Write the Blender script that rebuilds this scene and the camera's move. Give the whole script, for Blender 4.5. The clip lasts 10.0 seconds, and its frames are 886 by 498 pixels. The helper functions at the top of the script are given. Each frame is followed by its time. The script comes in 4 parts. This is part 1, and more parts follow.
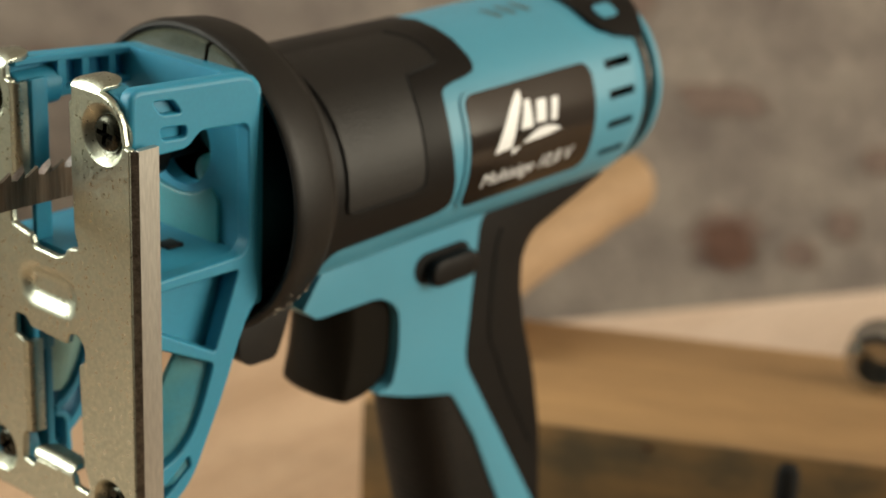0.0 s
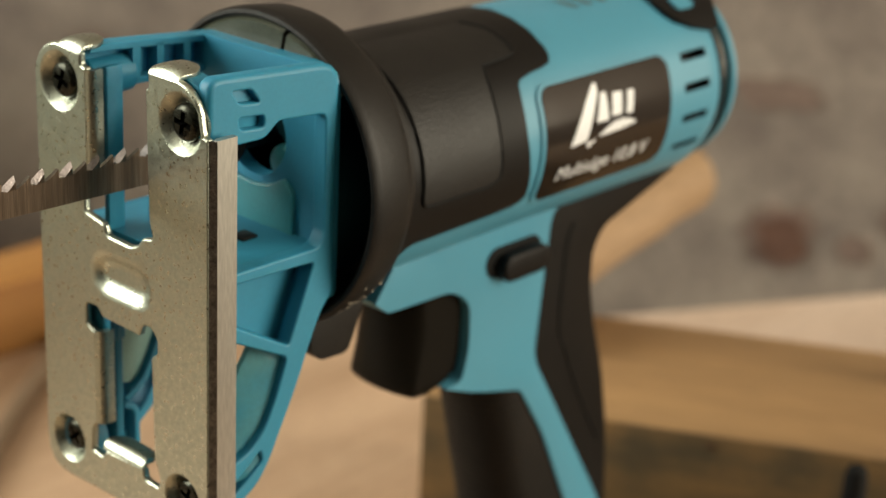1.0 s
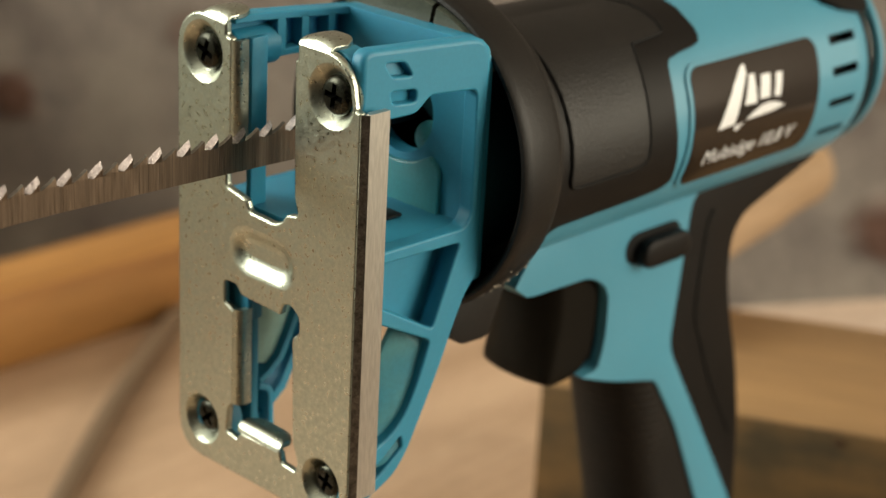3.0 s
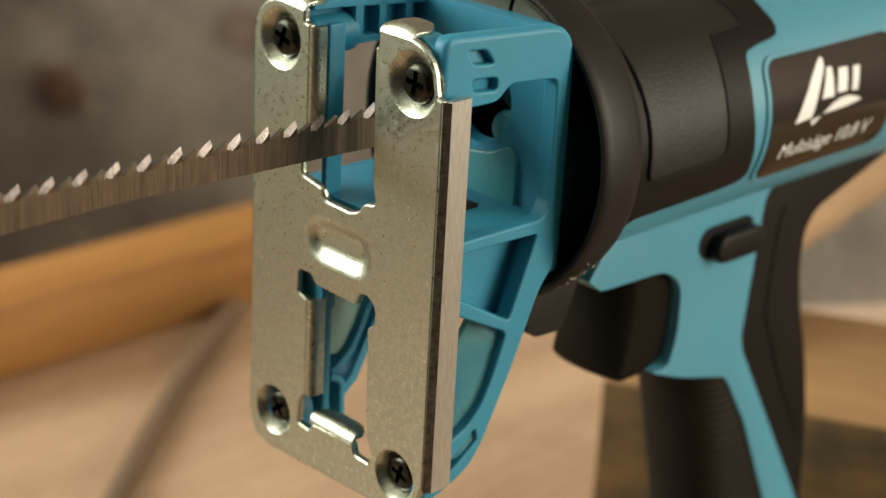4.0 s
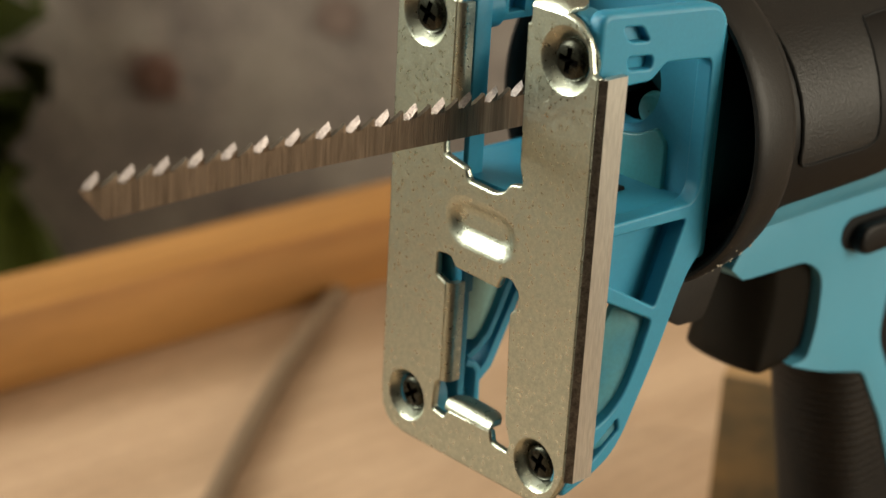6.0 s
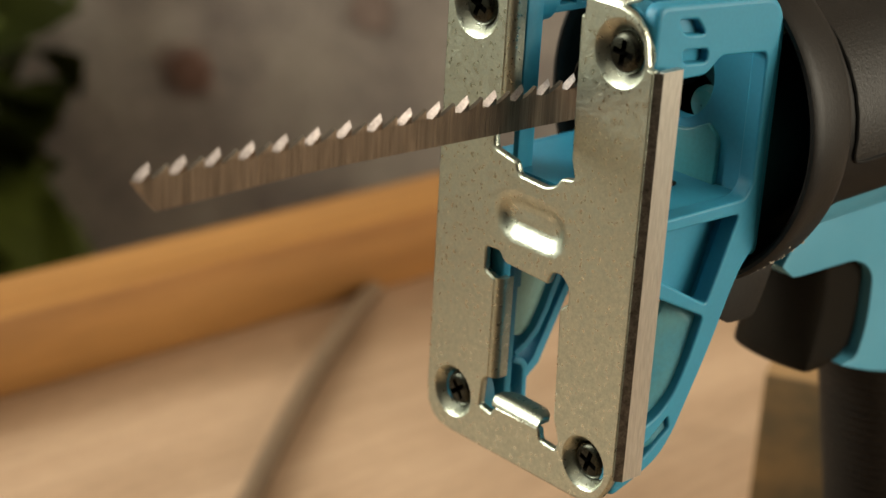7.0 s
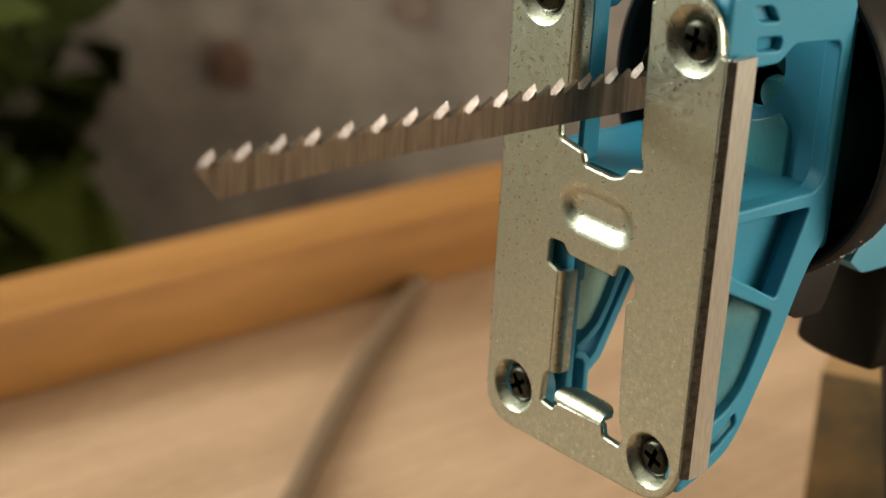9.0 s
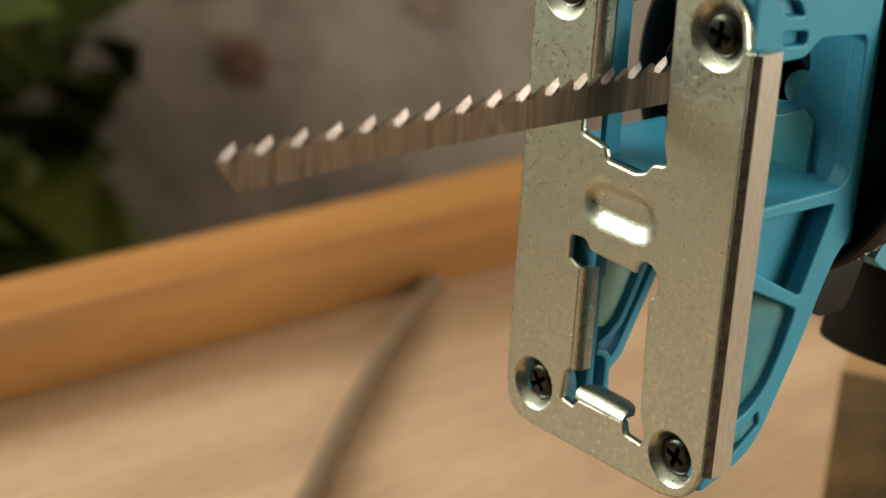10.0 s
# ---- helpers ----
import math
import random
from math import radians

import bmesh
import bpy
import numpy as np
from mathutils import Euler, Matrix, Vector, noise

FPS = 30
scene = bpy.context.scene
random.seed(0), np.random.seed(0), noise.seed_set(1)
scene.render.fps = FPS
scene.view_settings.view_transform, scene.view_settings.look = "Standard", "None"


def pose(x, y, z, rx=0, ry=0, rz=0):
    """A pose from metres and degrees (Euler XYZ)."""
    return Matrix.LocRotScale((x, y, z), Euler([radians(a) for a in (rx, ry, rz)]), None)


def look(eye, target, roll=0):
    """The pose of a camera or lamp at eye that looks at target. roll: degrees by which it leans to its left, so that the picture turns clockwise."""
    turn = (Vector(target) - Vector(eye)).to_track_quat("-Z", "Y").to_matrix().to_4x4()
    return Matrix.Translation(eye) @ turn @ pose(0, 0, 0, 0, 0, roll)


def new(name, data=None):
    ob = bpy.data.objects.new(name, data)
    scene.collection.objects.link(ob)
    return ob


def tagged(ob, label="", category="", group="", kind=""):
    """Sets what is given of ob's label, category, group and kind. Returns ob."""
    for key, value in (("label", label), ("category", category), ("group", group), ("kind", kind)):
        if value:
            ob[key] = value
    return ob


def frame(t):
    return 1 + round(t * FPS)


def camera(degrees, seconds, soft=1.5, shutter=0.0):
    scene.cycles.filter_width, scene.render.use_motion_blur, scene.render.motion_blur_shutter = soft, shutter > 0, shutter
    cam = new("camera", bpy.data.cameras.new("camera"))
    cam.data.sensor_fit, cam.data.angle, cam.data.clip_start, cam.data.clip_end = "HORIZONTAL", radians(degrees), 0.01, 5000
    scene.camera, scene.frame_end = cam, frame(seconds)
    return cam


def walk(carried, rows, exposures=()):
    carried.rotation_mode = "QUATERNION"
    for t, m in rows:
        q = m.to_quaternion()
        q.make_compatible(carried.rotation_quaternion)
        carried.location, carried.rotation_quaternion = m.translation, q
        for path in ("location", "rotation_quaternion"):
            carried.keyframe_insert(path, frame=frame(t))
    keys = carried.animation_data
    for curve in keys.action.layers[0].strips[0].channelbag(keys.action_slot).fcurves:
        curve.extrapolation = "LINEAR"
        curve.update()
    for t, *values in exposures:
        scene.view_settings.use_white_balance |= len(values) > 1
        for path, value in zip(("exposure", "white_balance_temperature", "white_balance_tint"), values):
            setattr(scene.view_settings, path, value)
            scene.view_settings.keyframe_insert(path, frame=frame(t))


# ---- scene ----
# One lens for the whole clip; a small aperture on a close subject throws the wall out of focus.
cam = camera(26.98, 10.0)
cam.data.dof.use_dof = True
cam.data.dof.focus_distance = 0.395
cam.data.dof.aperture_fstop = 12.5
PATH = [
    (0, (-0.25029, -0.30958, 0.36588), (0.09290, -0.02116, 0.19431), 2.57),
    (0.5, (-0.25075, -0.30338, 0.36532), (0.08932, -0.01234, 0.19197), 2.79),
    (1, (-0.25131, -0.29698, 0.36338), (0.08527, -0.00240, 0.18919), 2.82),
    (1.5, (-0.25182, -0.29066, 0.36071), (0.08169, 0.00708, 0.18601), 2.86),
    (2, (-0.25341, -0.28478, 0.35840), (0.07715, 0.01612, 0.18351), 3.00),
    (2.5, (-0.25353, -0.28001, 0.35695), (0.07347, 0.02399, 0.18074), 3.04),
    (4, (-0.25899, -0.26661, 0.35054), (0.05839, 0.04700, 0.17356), 3.18),
    (4.5, (-0.26056, -0.26209, 0.34823), (0.05318, 0.05518, 0.17129), 3.25),
    (5, (-0.26181, -0.25721, 0.34647), (0.04795, 0.06325, 0.16828), 3.30),
    (5.5, (-0.26296, -0.25291, 0.34446), (0.04352, 0.07046, 0.16583), 3.27),
    (7, (-0.26536, -0.24249, 0.34006), (0.03343, 0.08736, 0.16029), 3.31),
    (7.5, (-0.26531, -0.23993, 0.33898), (0.03129, 0.09159, 0.15864), 3.31),
    (8, (-0.26571, -0.23735, 0.33764), (0.02935, 0.09554, 0.15728), 3.31),
    (8.5, (-0.26569, -0.23487, 0.33663), (0.02796, 0.09890, 0.15561), 3.32),
    (9, (-0.26572, -0.23286, 0.33570), (0.02664, 0.10198, 0.15458), 3.32),
    (9.5, (-0.26539, -0.23075, 0.33483), (0.02589, 0.10484, 0.15336), 3.32),
    (10, (-0.26540, -0.22950, 0.33363), (0.02466, 0.10719, 0.15223), 3.32),
]
walk(cam, [(t, look(eye, target, roll)) for t, eye, target, roll in PATH])

# ------------------------------------------------------------------ light
MM = 0.0016             # one unit of the tool's drawing, in metres
BENCH = 92.0            # the tool's own zero lies this many units over the bench
WU = Vector((0.49, -0.872, 0.0))     # along the brick wall
WN = Vector((0.872, 0.49, 0.0))      # towards the brick wall
CAM_SIDE, LEFT_SIDE, RIGHT_SIDE, WALL_AT = -2.3, -1.9, 2.1, 0.80
FLOOR, CEILING = -0.86, 2.0

world = bpy.data.worlds.new("room_air")
world.use_nodes = True
sky = world.node_tree.nodes.new("ShaderNodeTexSky")
sky.sky_type, sky.sun_disc = "NISHITA", False
sky.sun_elevation, sky.sun_rotation = radians(35), radians(200)
world.node_tree.links.new(sky.outputs[0], world.node_tree.nodes["Background"].inputs[0])
world.node_tree.nodes["Background"].inputs[1].default_value = 0.1
scene.world = world
scene.view_settings.exposure = 0.0


def at_room(u, n, z):
    return WU * u + WN * n + Vector((0, 0, z))


def window_light(name, u, n, z, target, w, h, watts, colour):
    data = bpy.data.lights.new(name, "AREA")
    data.shape, data.size, data.size_y, data.energy, data.color = "RECTANGLE", w, h, watts, colour
    ob = new(name, data)
    ob.matrix_world = look(at_room(u, n, z), at_room(*target))
    return tagged(ob, kind="structure")


window_light("daylight_left", LEFT_SIDE + 0.03, -0.34, 1.07, (0, -0.34, 1.0), 0.76, 1.32, 66, (1.0, 0.985, 0.85))
window_light("daylight_right", RIGHT_SIDE - 0.03, 0.10, 0.75, (0, 0.10, 0.75), 1.3, 1.3, 61, (1.0, 0.89, 0.68))


# -------------------------------------------------------------- materials
def material(name, colour, rough=0.5, metal=0.0, vary=0.15, size=0.01, bump=0.1, grain=0.0008, rough_vary=0.1,
             tint=None, stretch=(1, 1, 1), gloss=0.5, lines=None):
    m = bpy.data.materials.new(name)
    m.use_nodes = True
    nt = m.node_tree
    b = nt.nodes["Principled BSDF"]
    co = nt.nodes.new("ShaderNodeTexCoord")
    mp = nt.nodes.new("ShaderNodeMapping")
    mp.inputs["Scale"].default_value = stretch
    nt.links.new(co.outputs["Object"], mp.inputs["Vector"])
    big = nt.nodes.new("ShaderNodeTexNoise")
    big.inputs["Scale"].default_value, big.inputs["Detail"].default_value = 1 / (1.6 * size), 5
    fine = nt.nodes.new("ShaderNodeTexNoise")
    fine.inputs["Scale"].default_value, fine.inputs["Detail"].default_value = 1 / (1.6 * grain), 3
    for n in (big, fine):
        nt.links.new(mp.outputs[0], n.inputs["Vector"])
    mix = nt.nodes.new("ShaderNodeMix")
    mix.data_type = "RGBA"
    ramp = nt.nodes.new("ShaderNodeMapRange")
    ramp.inputs[1].default_value, ramp.inputs[2].default_value = 0.35, 0.65
    nt.links.new(big.outputs[0], ramp.inputs[0])
    nt.links.new(ramp.outputs[0], mix.inputs[0])
    other = tint or tuple(c * (1 - vary) for c in colour)
    mix.inputs[6].default_value, mix.inputs[7].default_value = (*colour, 1), (*other, 1)
    speck = nt.nodes.new("ShaderNodeMix")
    speck.data_type, speck.blend_type = "RGBA", "MULTIPLY"
    sr = nt.nodes.new("ShaderNodeMapRange")
    sr.inputs[1].default_value, sr.inputs[2].default_value = 0.3, 0.7
    sr.inputs[3].default_value, sr.inputs[4].default_value = 1 - vary, 1 + vary * 0.5
    nt.links.new(fine.outputs[0], sr.inputs[0])
    speck.inputs[0].default_value = 1.0
    nt.links.new(mix.outputs[2], speck.inputs[6])
    nt.links.new(sr.outputs[0], speck.inputs[7])
    nt.links.new(speck.outputs[2], b.inputs["Base Color"])
    rr = nt.nodes.new("ShaderNodeMapRange")
    rr.inputs[3].default_value, rr.inputs[4].default_value = max(0.02, rough - rough_vary), min(1, rough + rough_vary)
    nt.links.new(big.outputs[0], rr.inputs[0])
    nt.links.new(rr.outputs[0], b.inputs["Roughness"])
    b.inputs["Metallic"].default_value = metal
    b.inputs["Specular IOR Level"].default_value = gloss
    height = fine.outputs[0]
    if lines:
        wave = nt.nodes.new("ShaderNodeTexWave")
        wave.bands_direction = lines[0]
        wave.inputs["Scale"].default_value, wave.inputs["Distortion"].default_value = lines[1], lines[2]
        nt.links.new(mp.outputs[0], wave.inputs["Vector"])
        add = nt.nodes.new("ShaderNodeMath")
        add.operation = "ADD"
        nt.links.new(fine.outputs[0], add.inputs[0])
        nt.links.new(wave.outputs["Fac"], add.inputs[1])
        height = add.outputs[0]
    if bump:
        bp = nt.nodes.new("ShaderNodeBump")
        bp.inputs["Strength"].default_value, bp.inputs["Distance"].default_value = bump, grain * 0.8
        nt.links.new(height, bp.inputs["Height"])
        nt.links.new(bp.outputs[0], b.inputs["Normal"])
    return m


def wood(name, light, dark, stretch, size=0.012, rough=0.6, rings=0.6):
    """Grain that runs along the axis with the small stretch."""
    m = material(name, light, rough, vary=0.12, size=size, grain=0.0012, bump=0.15, tint=dark, stretch=stretch)
    nt = m.node_tree
    b = nt.nodes["Principled BSDF"]
    wave = nt.nodes.new("ShaderNodeTexWave")
    wave.wave_type = "RINGS"
    wave.inputs["Scale"].default_value, wave.inputs["Distortion"].default_value = 35, 5
    wave.inputs["Detail"].default_value = 3
    mp = next(n for n in nt.nodes if n.type == "MAPPING")
    nt.links.new(mp.outputs[0], wave.inputs["Vector"])
    was = b.inputs["Base Color"].links[0].from_socket
    mul = nt.nodes.new("ShaderNodeMix")
    mul.data_type, mul.blend_type = "RGBA", "MULTIPLY"
    r = nt.nodes.new("ShaderNodeMapRange")
    r.inputs[3].default_value = 1 - 0.35 * rings
    nt.links.new(wave.outputs["Fac"], r.inputs[0])
    mul.inputs[0].default_value = 1
    nt.links.new(was, mul.inputs[6])
    nt.links.new(r.outputs[0], mul.inputs[7])
    nt.links.new(mul.outputs[2], b.inputs["Base Color"])
    return m


BLUE = material("blue_plastic", (0.062, 0.25, 0.36), 0.42, vary=0.05, size=0.02, grain=0.0004, bump=0.06, rough_vary=0.05)
BLUE_SATIN = material("blue_bracket_plastic", (0.024, 0.205, 0.325), 0.5, vary=0.05, size=0.02, grain=0.0006, bump=0.05, rough_vary=0.05, gloss=0.38)
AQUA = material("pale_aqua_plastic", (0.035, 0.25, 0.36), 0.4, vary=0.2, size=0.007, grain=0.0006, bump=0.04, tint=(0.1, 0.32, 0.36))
# Far web's copy of the aqua; its backlit glow is painted as paler colour.
BACKLIT_AQUA = material("backlit_aqua_plastic", (0.36, 0.5, 0.43), 0.4, vary=0.15, size=0.006, grain=0.0006, bump=0.04)
TRIGGER = material("smooth_black_plastic", (0.0085, 0.007, 0.0052), 0.5, vary=0.15, size=0.01, grain=0.0005, bump=0.06, gloss=0.045)
TEAL = material("teal_plastic", (0.035, 0.23, 0.27), 0.4, vary=0.1, size=0.006, grain=0.0006, bump=0.04)
BLACK = material("black_rubber", (0.006, 0.005, 0.0045), 0.45, vary=0.15, size=0.015, grain=0.0005, bump=0.12, gloss=0.15)
COLLAR = material("worn_black_rubber", (0.0095, 0.008, 0.0068), 0.48, vary=0.2, size=0.012, grain=0.0006, bump=0.15, gloss=0.22)
BLACK_TEX = material("black_textured_plastic", (0.008, 0.007, 0.0062), 0.45, vary=0.25, size=0.012, grain=0.0004, bump=0.55, gloss=0.3)
GRIP = material("ribbed_grip_rubber", (0.009, 0.0068, 0.005), 0.65, vary=0.2, size=0.01, grain=0.0006, bump=0.5, lines=("Z", 120, 1.5), gloss=0.16)
DARK = material("deep_black_plastic", (0.006, 0.006, 0.006), 0.6, vary=0.2, bump=0.05, gloss=0.15)
ZINC = material("zinc_plated_steel", (0.45, 0.47, 0.39), 0.325, 1.0, vary=0.13, size=0.0008, grain=0.00028, bump=0.35, rough_vary=0.2,
                tint=(0.365, 0.39, 0.325))
# Speckled zinc; the bend's reflection of the dark room is painted into it.
ZINC_BEND = material("dark_reflection_zinc", (0.3, 0.27, 0.235), 0.45, 1.0, vary=0.5, size=0.0012, grain=0.0003, bump=0.4)
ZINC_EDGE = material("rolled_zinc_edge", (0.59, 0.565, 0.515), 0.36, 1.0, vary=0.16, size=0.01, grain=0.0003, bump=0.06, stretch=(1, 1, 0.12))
STEEL = material("ground_steel", (0.27, 0.195, 0.14), 0.36, 1.0, vary=0.45, size=0.003, grain=0.0005, bump=0.45, stretch=(2.4, 1, 0.05))
# One tooth steel twice: bevel glint painted bright, turned-away bevel painted dark.
TOOTH = material("lit_ground_steel", (0.52, 0.46, 0.45), 0.4, 1.0, vary=0.3, size=0.002, grain=0.0003, bump=0.5)
TOOTH_FAR = material("shaded_ground_steel", (0.12, 0.1, 0.08), 0.4, 1.0, vary=0.3, size=0.002, grain=0.0003, bump=0.2)
# Near-black, so the shade inside the screw cross is painted in.
PIT = material("screw_recess_shade", (0.002, 0.002, 0.0018), 0.7, vary=0.2, bump=0.0, gloss=0.02)
SCREW = material("black_oxide_screw", (0.04, 0.041, 0.032), 0.28, 1.0, vary=0.3, size=0.002, grain=0.0003, bump=0.1)
CHROME = material("chrome", (0.5, 0.5, 0.48), 0.12, 1.0, vary=0.05, bump=0.02)
DEEP_TEAL = material("deep_teal_plastic", (0.006, 0.036, 0.044), 0.6, vary=0.15, bump=0.05, gloss=0.15)
LUG = material("grey_green_plastic", (0.06, 0.067, 0.045), 0.33, vary=0.25, size=0.01, grain=0.0005, bump=0.15)
SAWDUST = material("pale_sawdust", (0.3, 0.26, 0.2), 0.8, vary=0.3, bump=0.0)
GLOSS = material("glossy_black_label", (0.014, 0.010, 0.008), 0.12, vary=0.1, size=0.02, bump=0.0)
WHITE = material("white_print", (0.76, 0.77, 0.79), 0.4, vary=0.04, bump=0.0)
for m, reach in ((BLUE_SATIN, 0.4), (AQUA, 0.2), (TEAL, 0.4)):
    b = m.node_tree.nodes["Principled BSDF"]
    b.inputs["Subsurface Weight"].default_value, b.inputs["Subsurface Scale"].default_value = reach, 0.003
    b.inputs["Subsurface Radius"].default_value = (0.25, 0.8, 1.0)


def let_light_through(m, colour, share):
    """Thin plastic that glows softly where light stands behind it."""
    nt = m.node_tree
    b, out = nt.nodes["Principled BSDF"], nt.nodes["Material Output"]
    thin, mix = nt.nodes.new("ShaderNodeBsdfTranslucent"), nt.nodes.new("ShaderNodeMixShader")
    thin.inputs["Color"].default_value = (*colour, 1)
    mix.inputs[0].default_value = share
    nt.links.new(b.outputs[0], mix.inputs[1])
    nt.links.new(thin.outputs[0], mix.inputs[2])
    nt.links.new(mix.outputs[0], out.inputs[0])


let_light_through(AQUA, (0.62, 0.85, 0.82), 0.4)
let_light_through(BACKLIT_AQUA, (0.75, 0.88, 0.8), 0.4)
BENCH_WOOD = wood("pale_bench_wood", (0.55, 0.375, 0.248), (0.36, 0.228, 0.137), (0.16, 1, 1), 0.035, 0.62, 0.16)
BEAM_WOOD = wood("orange_batten_wood", (0.45, 0.215, 0.058), (0.34, 0.15, 0.035), (0.08, 1, 1), 0.012, 0.62, 0.5)
BLOCK_WOOD = wood("brown_block_wood", (0.33, 0.19, 0.08), (0.19, 0.105, 0.043), (0.12, 1, 1), 0.022, 0.65, 0.16)
# Darker mottled wood; the shade on the block's side is painted in.
SHADED_WOOD = wood("shaded_side_wood", (0.165, 0.088, 0.025), (0.052, 0.033, 0.01), (0.6, 1, 1), 0.014, 0.75, 0.2)
KNOT = material("dark_knot_wood", (0.09, 0.045, 0.018), 0.6, vary=0.3, size=0.004, grain=0.0008, bump=0.2)
PLY_WOOD = wood("pale_plywood", (0.535, 0.415, 0.335), (0.48, 0.355, 0.27), (0.15, 1, 1), 0.03, 0.6, 0.2)
DOWEL_WOOD = wood("varnished_handle_wood", (0.345, 0.225, 0.128), (0.295, 0.187, 0.1), (0.1, 1, 1), 0.01, 0.55, 0.2)
PLASTER = material("limewashed_masonry", (0.295, 0.245, 0.205), 0.85, vary=0.22, size=0.04, grain=0.004, bump=0.5, tint=(0.175, 0.14, 0.122))
BRICK_RED = material("exposed_red_brick", (0.155, 0.077, 0.052), 0.9, vary=0.35, size=0.01, grain=0.002, bump=0.6)
BRICK_FAINT = material("limewashed_red_brick", (0.215, 0.15, 0.122), 0.9, vary=0.25, size=0.01, grain=0.002, bump=0.6)
ROOM_PAINT = material("room_paint", (0.33, 0.29, 0.245), 0.9, vary=0.08, size=0.4, grain=0.01, bump=0.2)
# For an unseen wall, dark so that reflections towards it stay dark.
DARK_PAINT = material("light_absorbing_paint", (0.035, 0.03, 0.026), 0.9, vary=0.15, size=0.4, grain=0.01, bump=0.2)
# For the unseen ceiling, white to bounce fill light down.
CEILING_PAINT = material("bounce_ceiling_paint", (0.8, 0.78, 0.74), 0.9, vary=0.05, size=0.4, grain=0.01, bump=0.1)
# For an unseen wall, pale to brighten reflections in the shoe plate.
LIME_PAINT = material("green_bounce_paint", (0.62, 0.68, 0.59), 0.85, vary=0.1, size=0.3, grain=0.01, bump=0.2)
FLOOR_MAT = material("grey_floor", (0.06, 0.052, 0.045), 0.7, vary=0.2, size=0.2, grain=0.01, bump=0.2)
CABLE_MAT = material("dark_cable_rubber", (0.19, 0.13, 0.083), 0.5, vary=0.1, bump=0.05)
LEAF = material("dark_green_leaf", (0.058, 0.07, 0.010), 0.65, vary=0.35, size=0.09, grain=0.003, bump=0.2, tint=(0.024, 0.031, 0.005), gloss=0.12)
STEM = material("plant_stem", (0.05, 0.045, 0.02), 0.7, vary=0.3, bump=0.2)
POT = material("clay_pot", (0.25, 0.11, 0.06), 0.8, vary=0.2, bump=0.3)


# ---------------------------------------------------------------- builders
TO_WORLD = Matrix.Scale(MM, 4) @ Matrix.Translation((0, 0, BENCH))


def thing(name, x, y, z, label, category, group="", kind=""):
    ob = new(name)
    ob.empty_display_size = 0.01
    ob.location = TO_WORLD @ Vector((x, y, z))
    return tagged(ob, label, category, group, kind)


def finish(bm, mat, name, sharp=32.0, place=TO_WORLD, flat=False):
    bmesh.ops.remove_doubles(bm, verts=bm.verts, dist=1e-4)
    big = [f for f in bm.faces if len(f.verts) > 4]
    if big:
        bmesh.ops.triangulate(bm, faces=big)
    bmesh.ops.recalc_face_normals(bm, faces=bm.faces)
    for f in bm.faces:
        f.smooth = not (flat and max(abs(c) for c in f.normal) > 0.9995)
    for e in bm.edges:
        if len(e.link_faces) == 2 and e.calc_face_angle(0) > radians(sharp):
            e.smooth = False
    bmesh.ops.transform(bm, matrix=place, verts=bm.verts)
    me = bpy.data.meshes.new(name)
    bm.to_mesh(me)
    bm.free()
    me.materials.append(mat)
    return me


def stands(ob):
    return (stands(ob.parent) @ ob.matrix_parent_inverse if ob.parent else Matrix()) @ ob.matrix_basis


def part(name, bm, mat, parent, label="", sharp=32.0, place=TO_WORLD, flat=False):
    """One mesh object under a thing or a part; bm is in mm of the tool's own axes."""
    ob = new(name, finish(bm, mat, name, sharp, place, flat))
    if parent:
        ob.parent = parent
        ob.matrix_parent_inverse = stands(parent).inverted()
    return tagged(ob, label)


def single(name, bm, mat, label, category, group="", kind="", sharp=32.0, place=TO_WORLD):
    return tagged(new(name, finish(bm, mat, name, sharp, place)), label, category, group, kind)


def axis_map(axis, a, b, d):
    """a, b on the plane across the axis, d along it."""
    return {"x": (d, a, b), "y": (a, d, b), "z": (a, b, d)}[axis]


def smooth_path(points, radius, steps=4):
    """The closed outline with its corners rounded."""
    out = []
    n = len(points)
    for i in range(n):
        p, a, b = Vector(points[i]), Vector(points[i - 1]), Vector(points[(i + 1) % n])
        r = radius[i] if isinstance(radius, (list, tuple)) else radius
        da, db = (a - p), (b - p)
        k = min(r, da.length * 0.45, db.length * 0.45)
        if k < 1e-3:
            out.append(tuple(p))
            continue
        s, e = p + da.normalized() * k, p + db.normalized() * k
        for j in range(steps + 1):
            t = j / steps
            out.append(tuple((1 - t) ** 2 * s + 2 * t * (1 - t) * p + t * t * e))
    return out


def circle(a, b, r, n=24, ra=None):
    return [(a + r * math.cos(2 * math.pi * i / n), b + (ra or r) * math.sin(2 * math.pi * i / n)) for i in range(n)]


def obround(a0, b0, a1, b1, n=8):
    """A slot that lies along the first axis."""
    r, c = (b1 - b0) / 2, (b0 + b1) / 2
    pts = [(a1 - r + r * math.cos(t), c + r * math.sin(t)) for t in np.linspace(-math.pi / 2, math.pi / 2, n)]
    return pts + [(a0 + r + r * math.cos(t), c + r * math.sin(t)) for t in np.linspace(math.pi / 2, 1.5 * math.pi, n)]


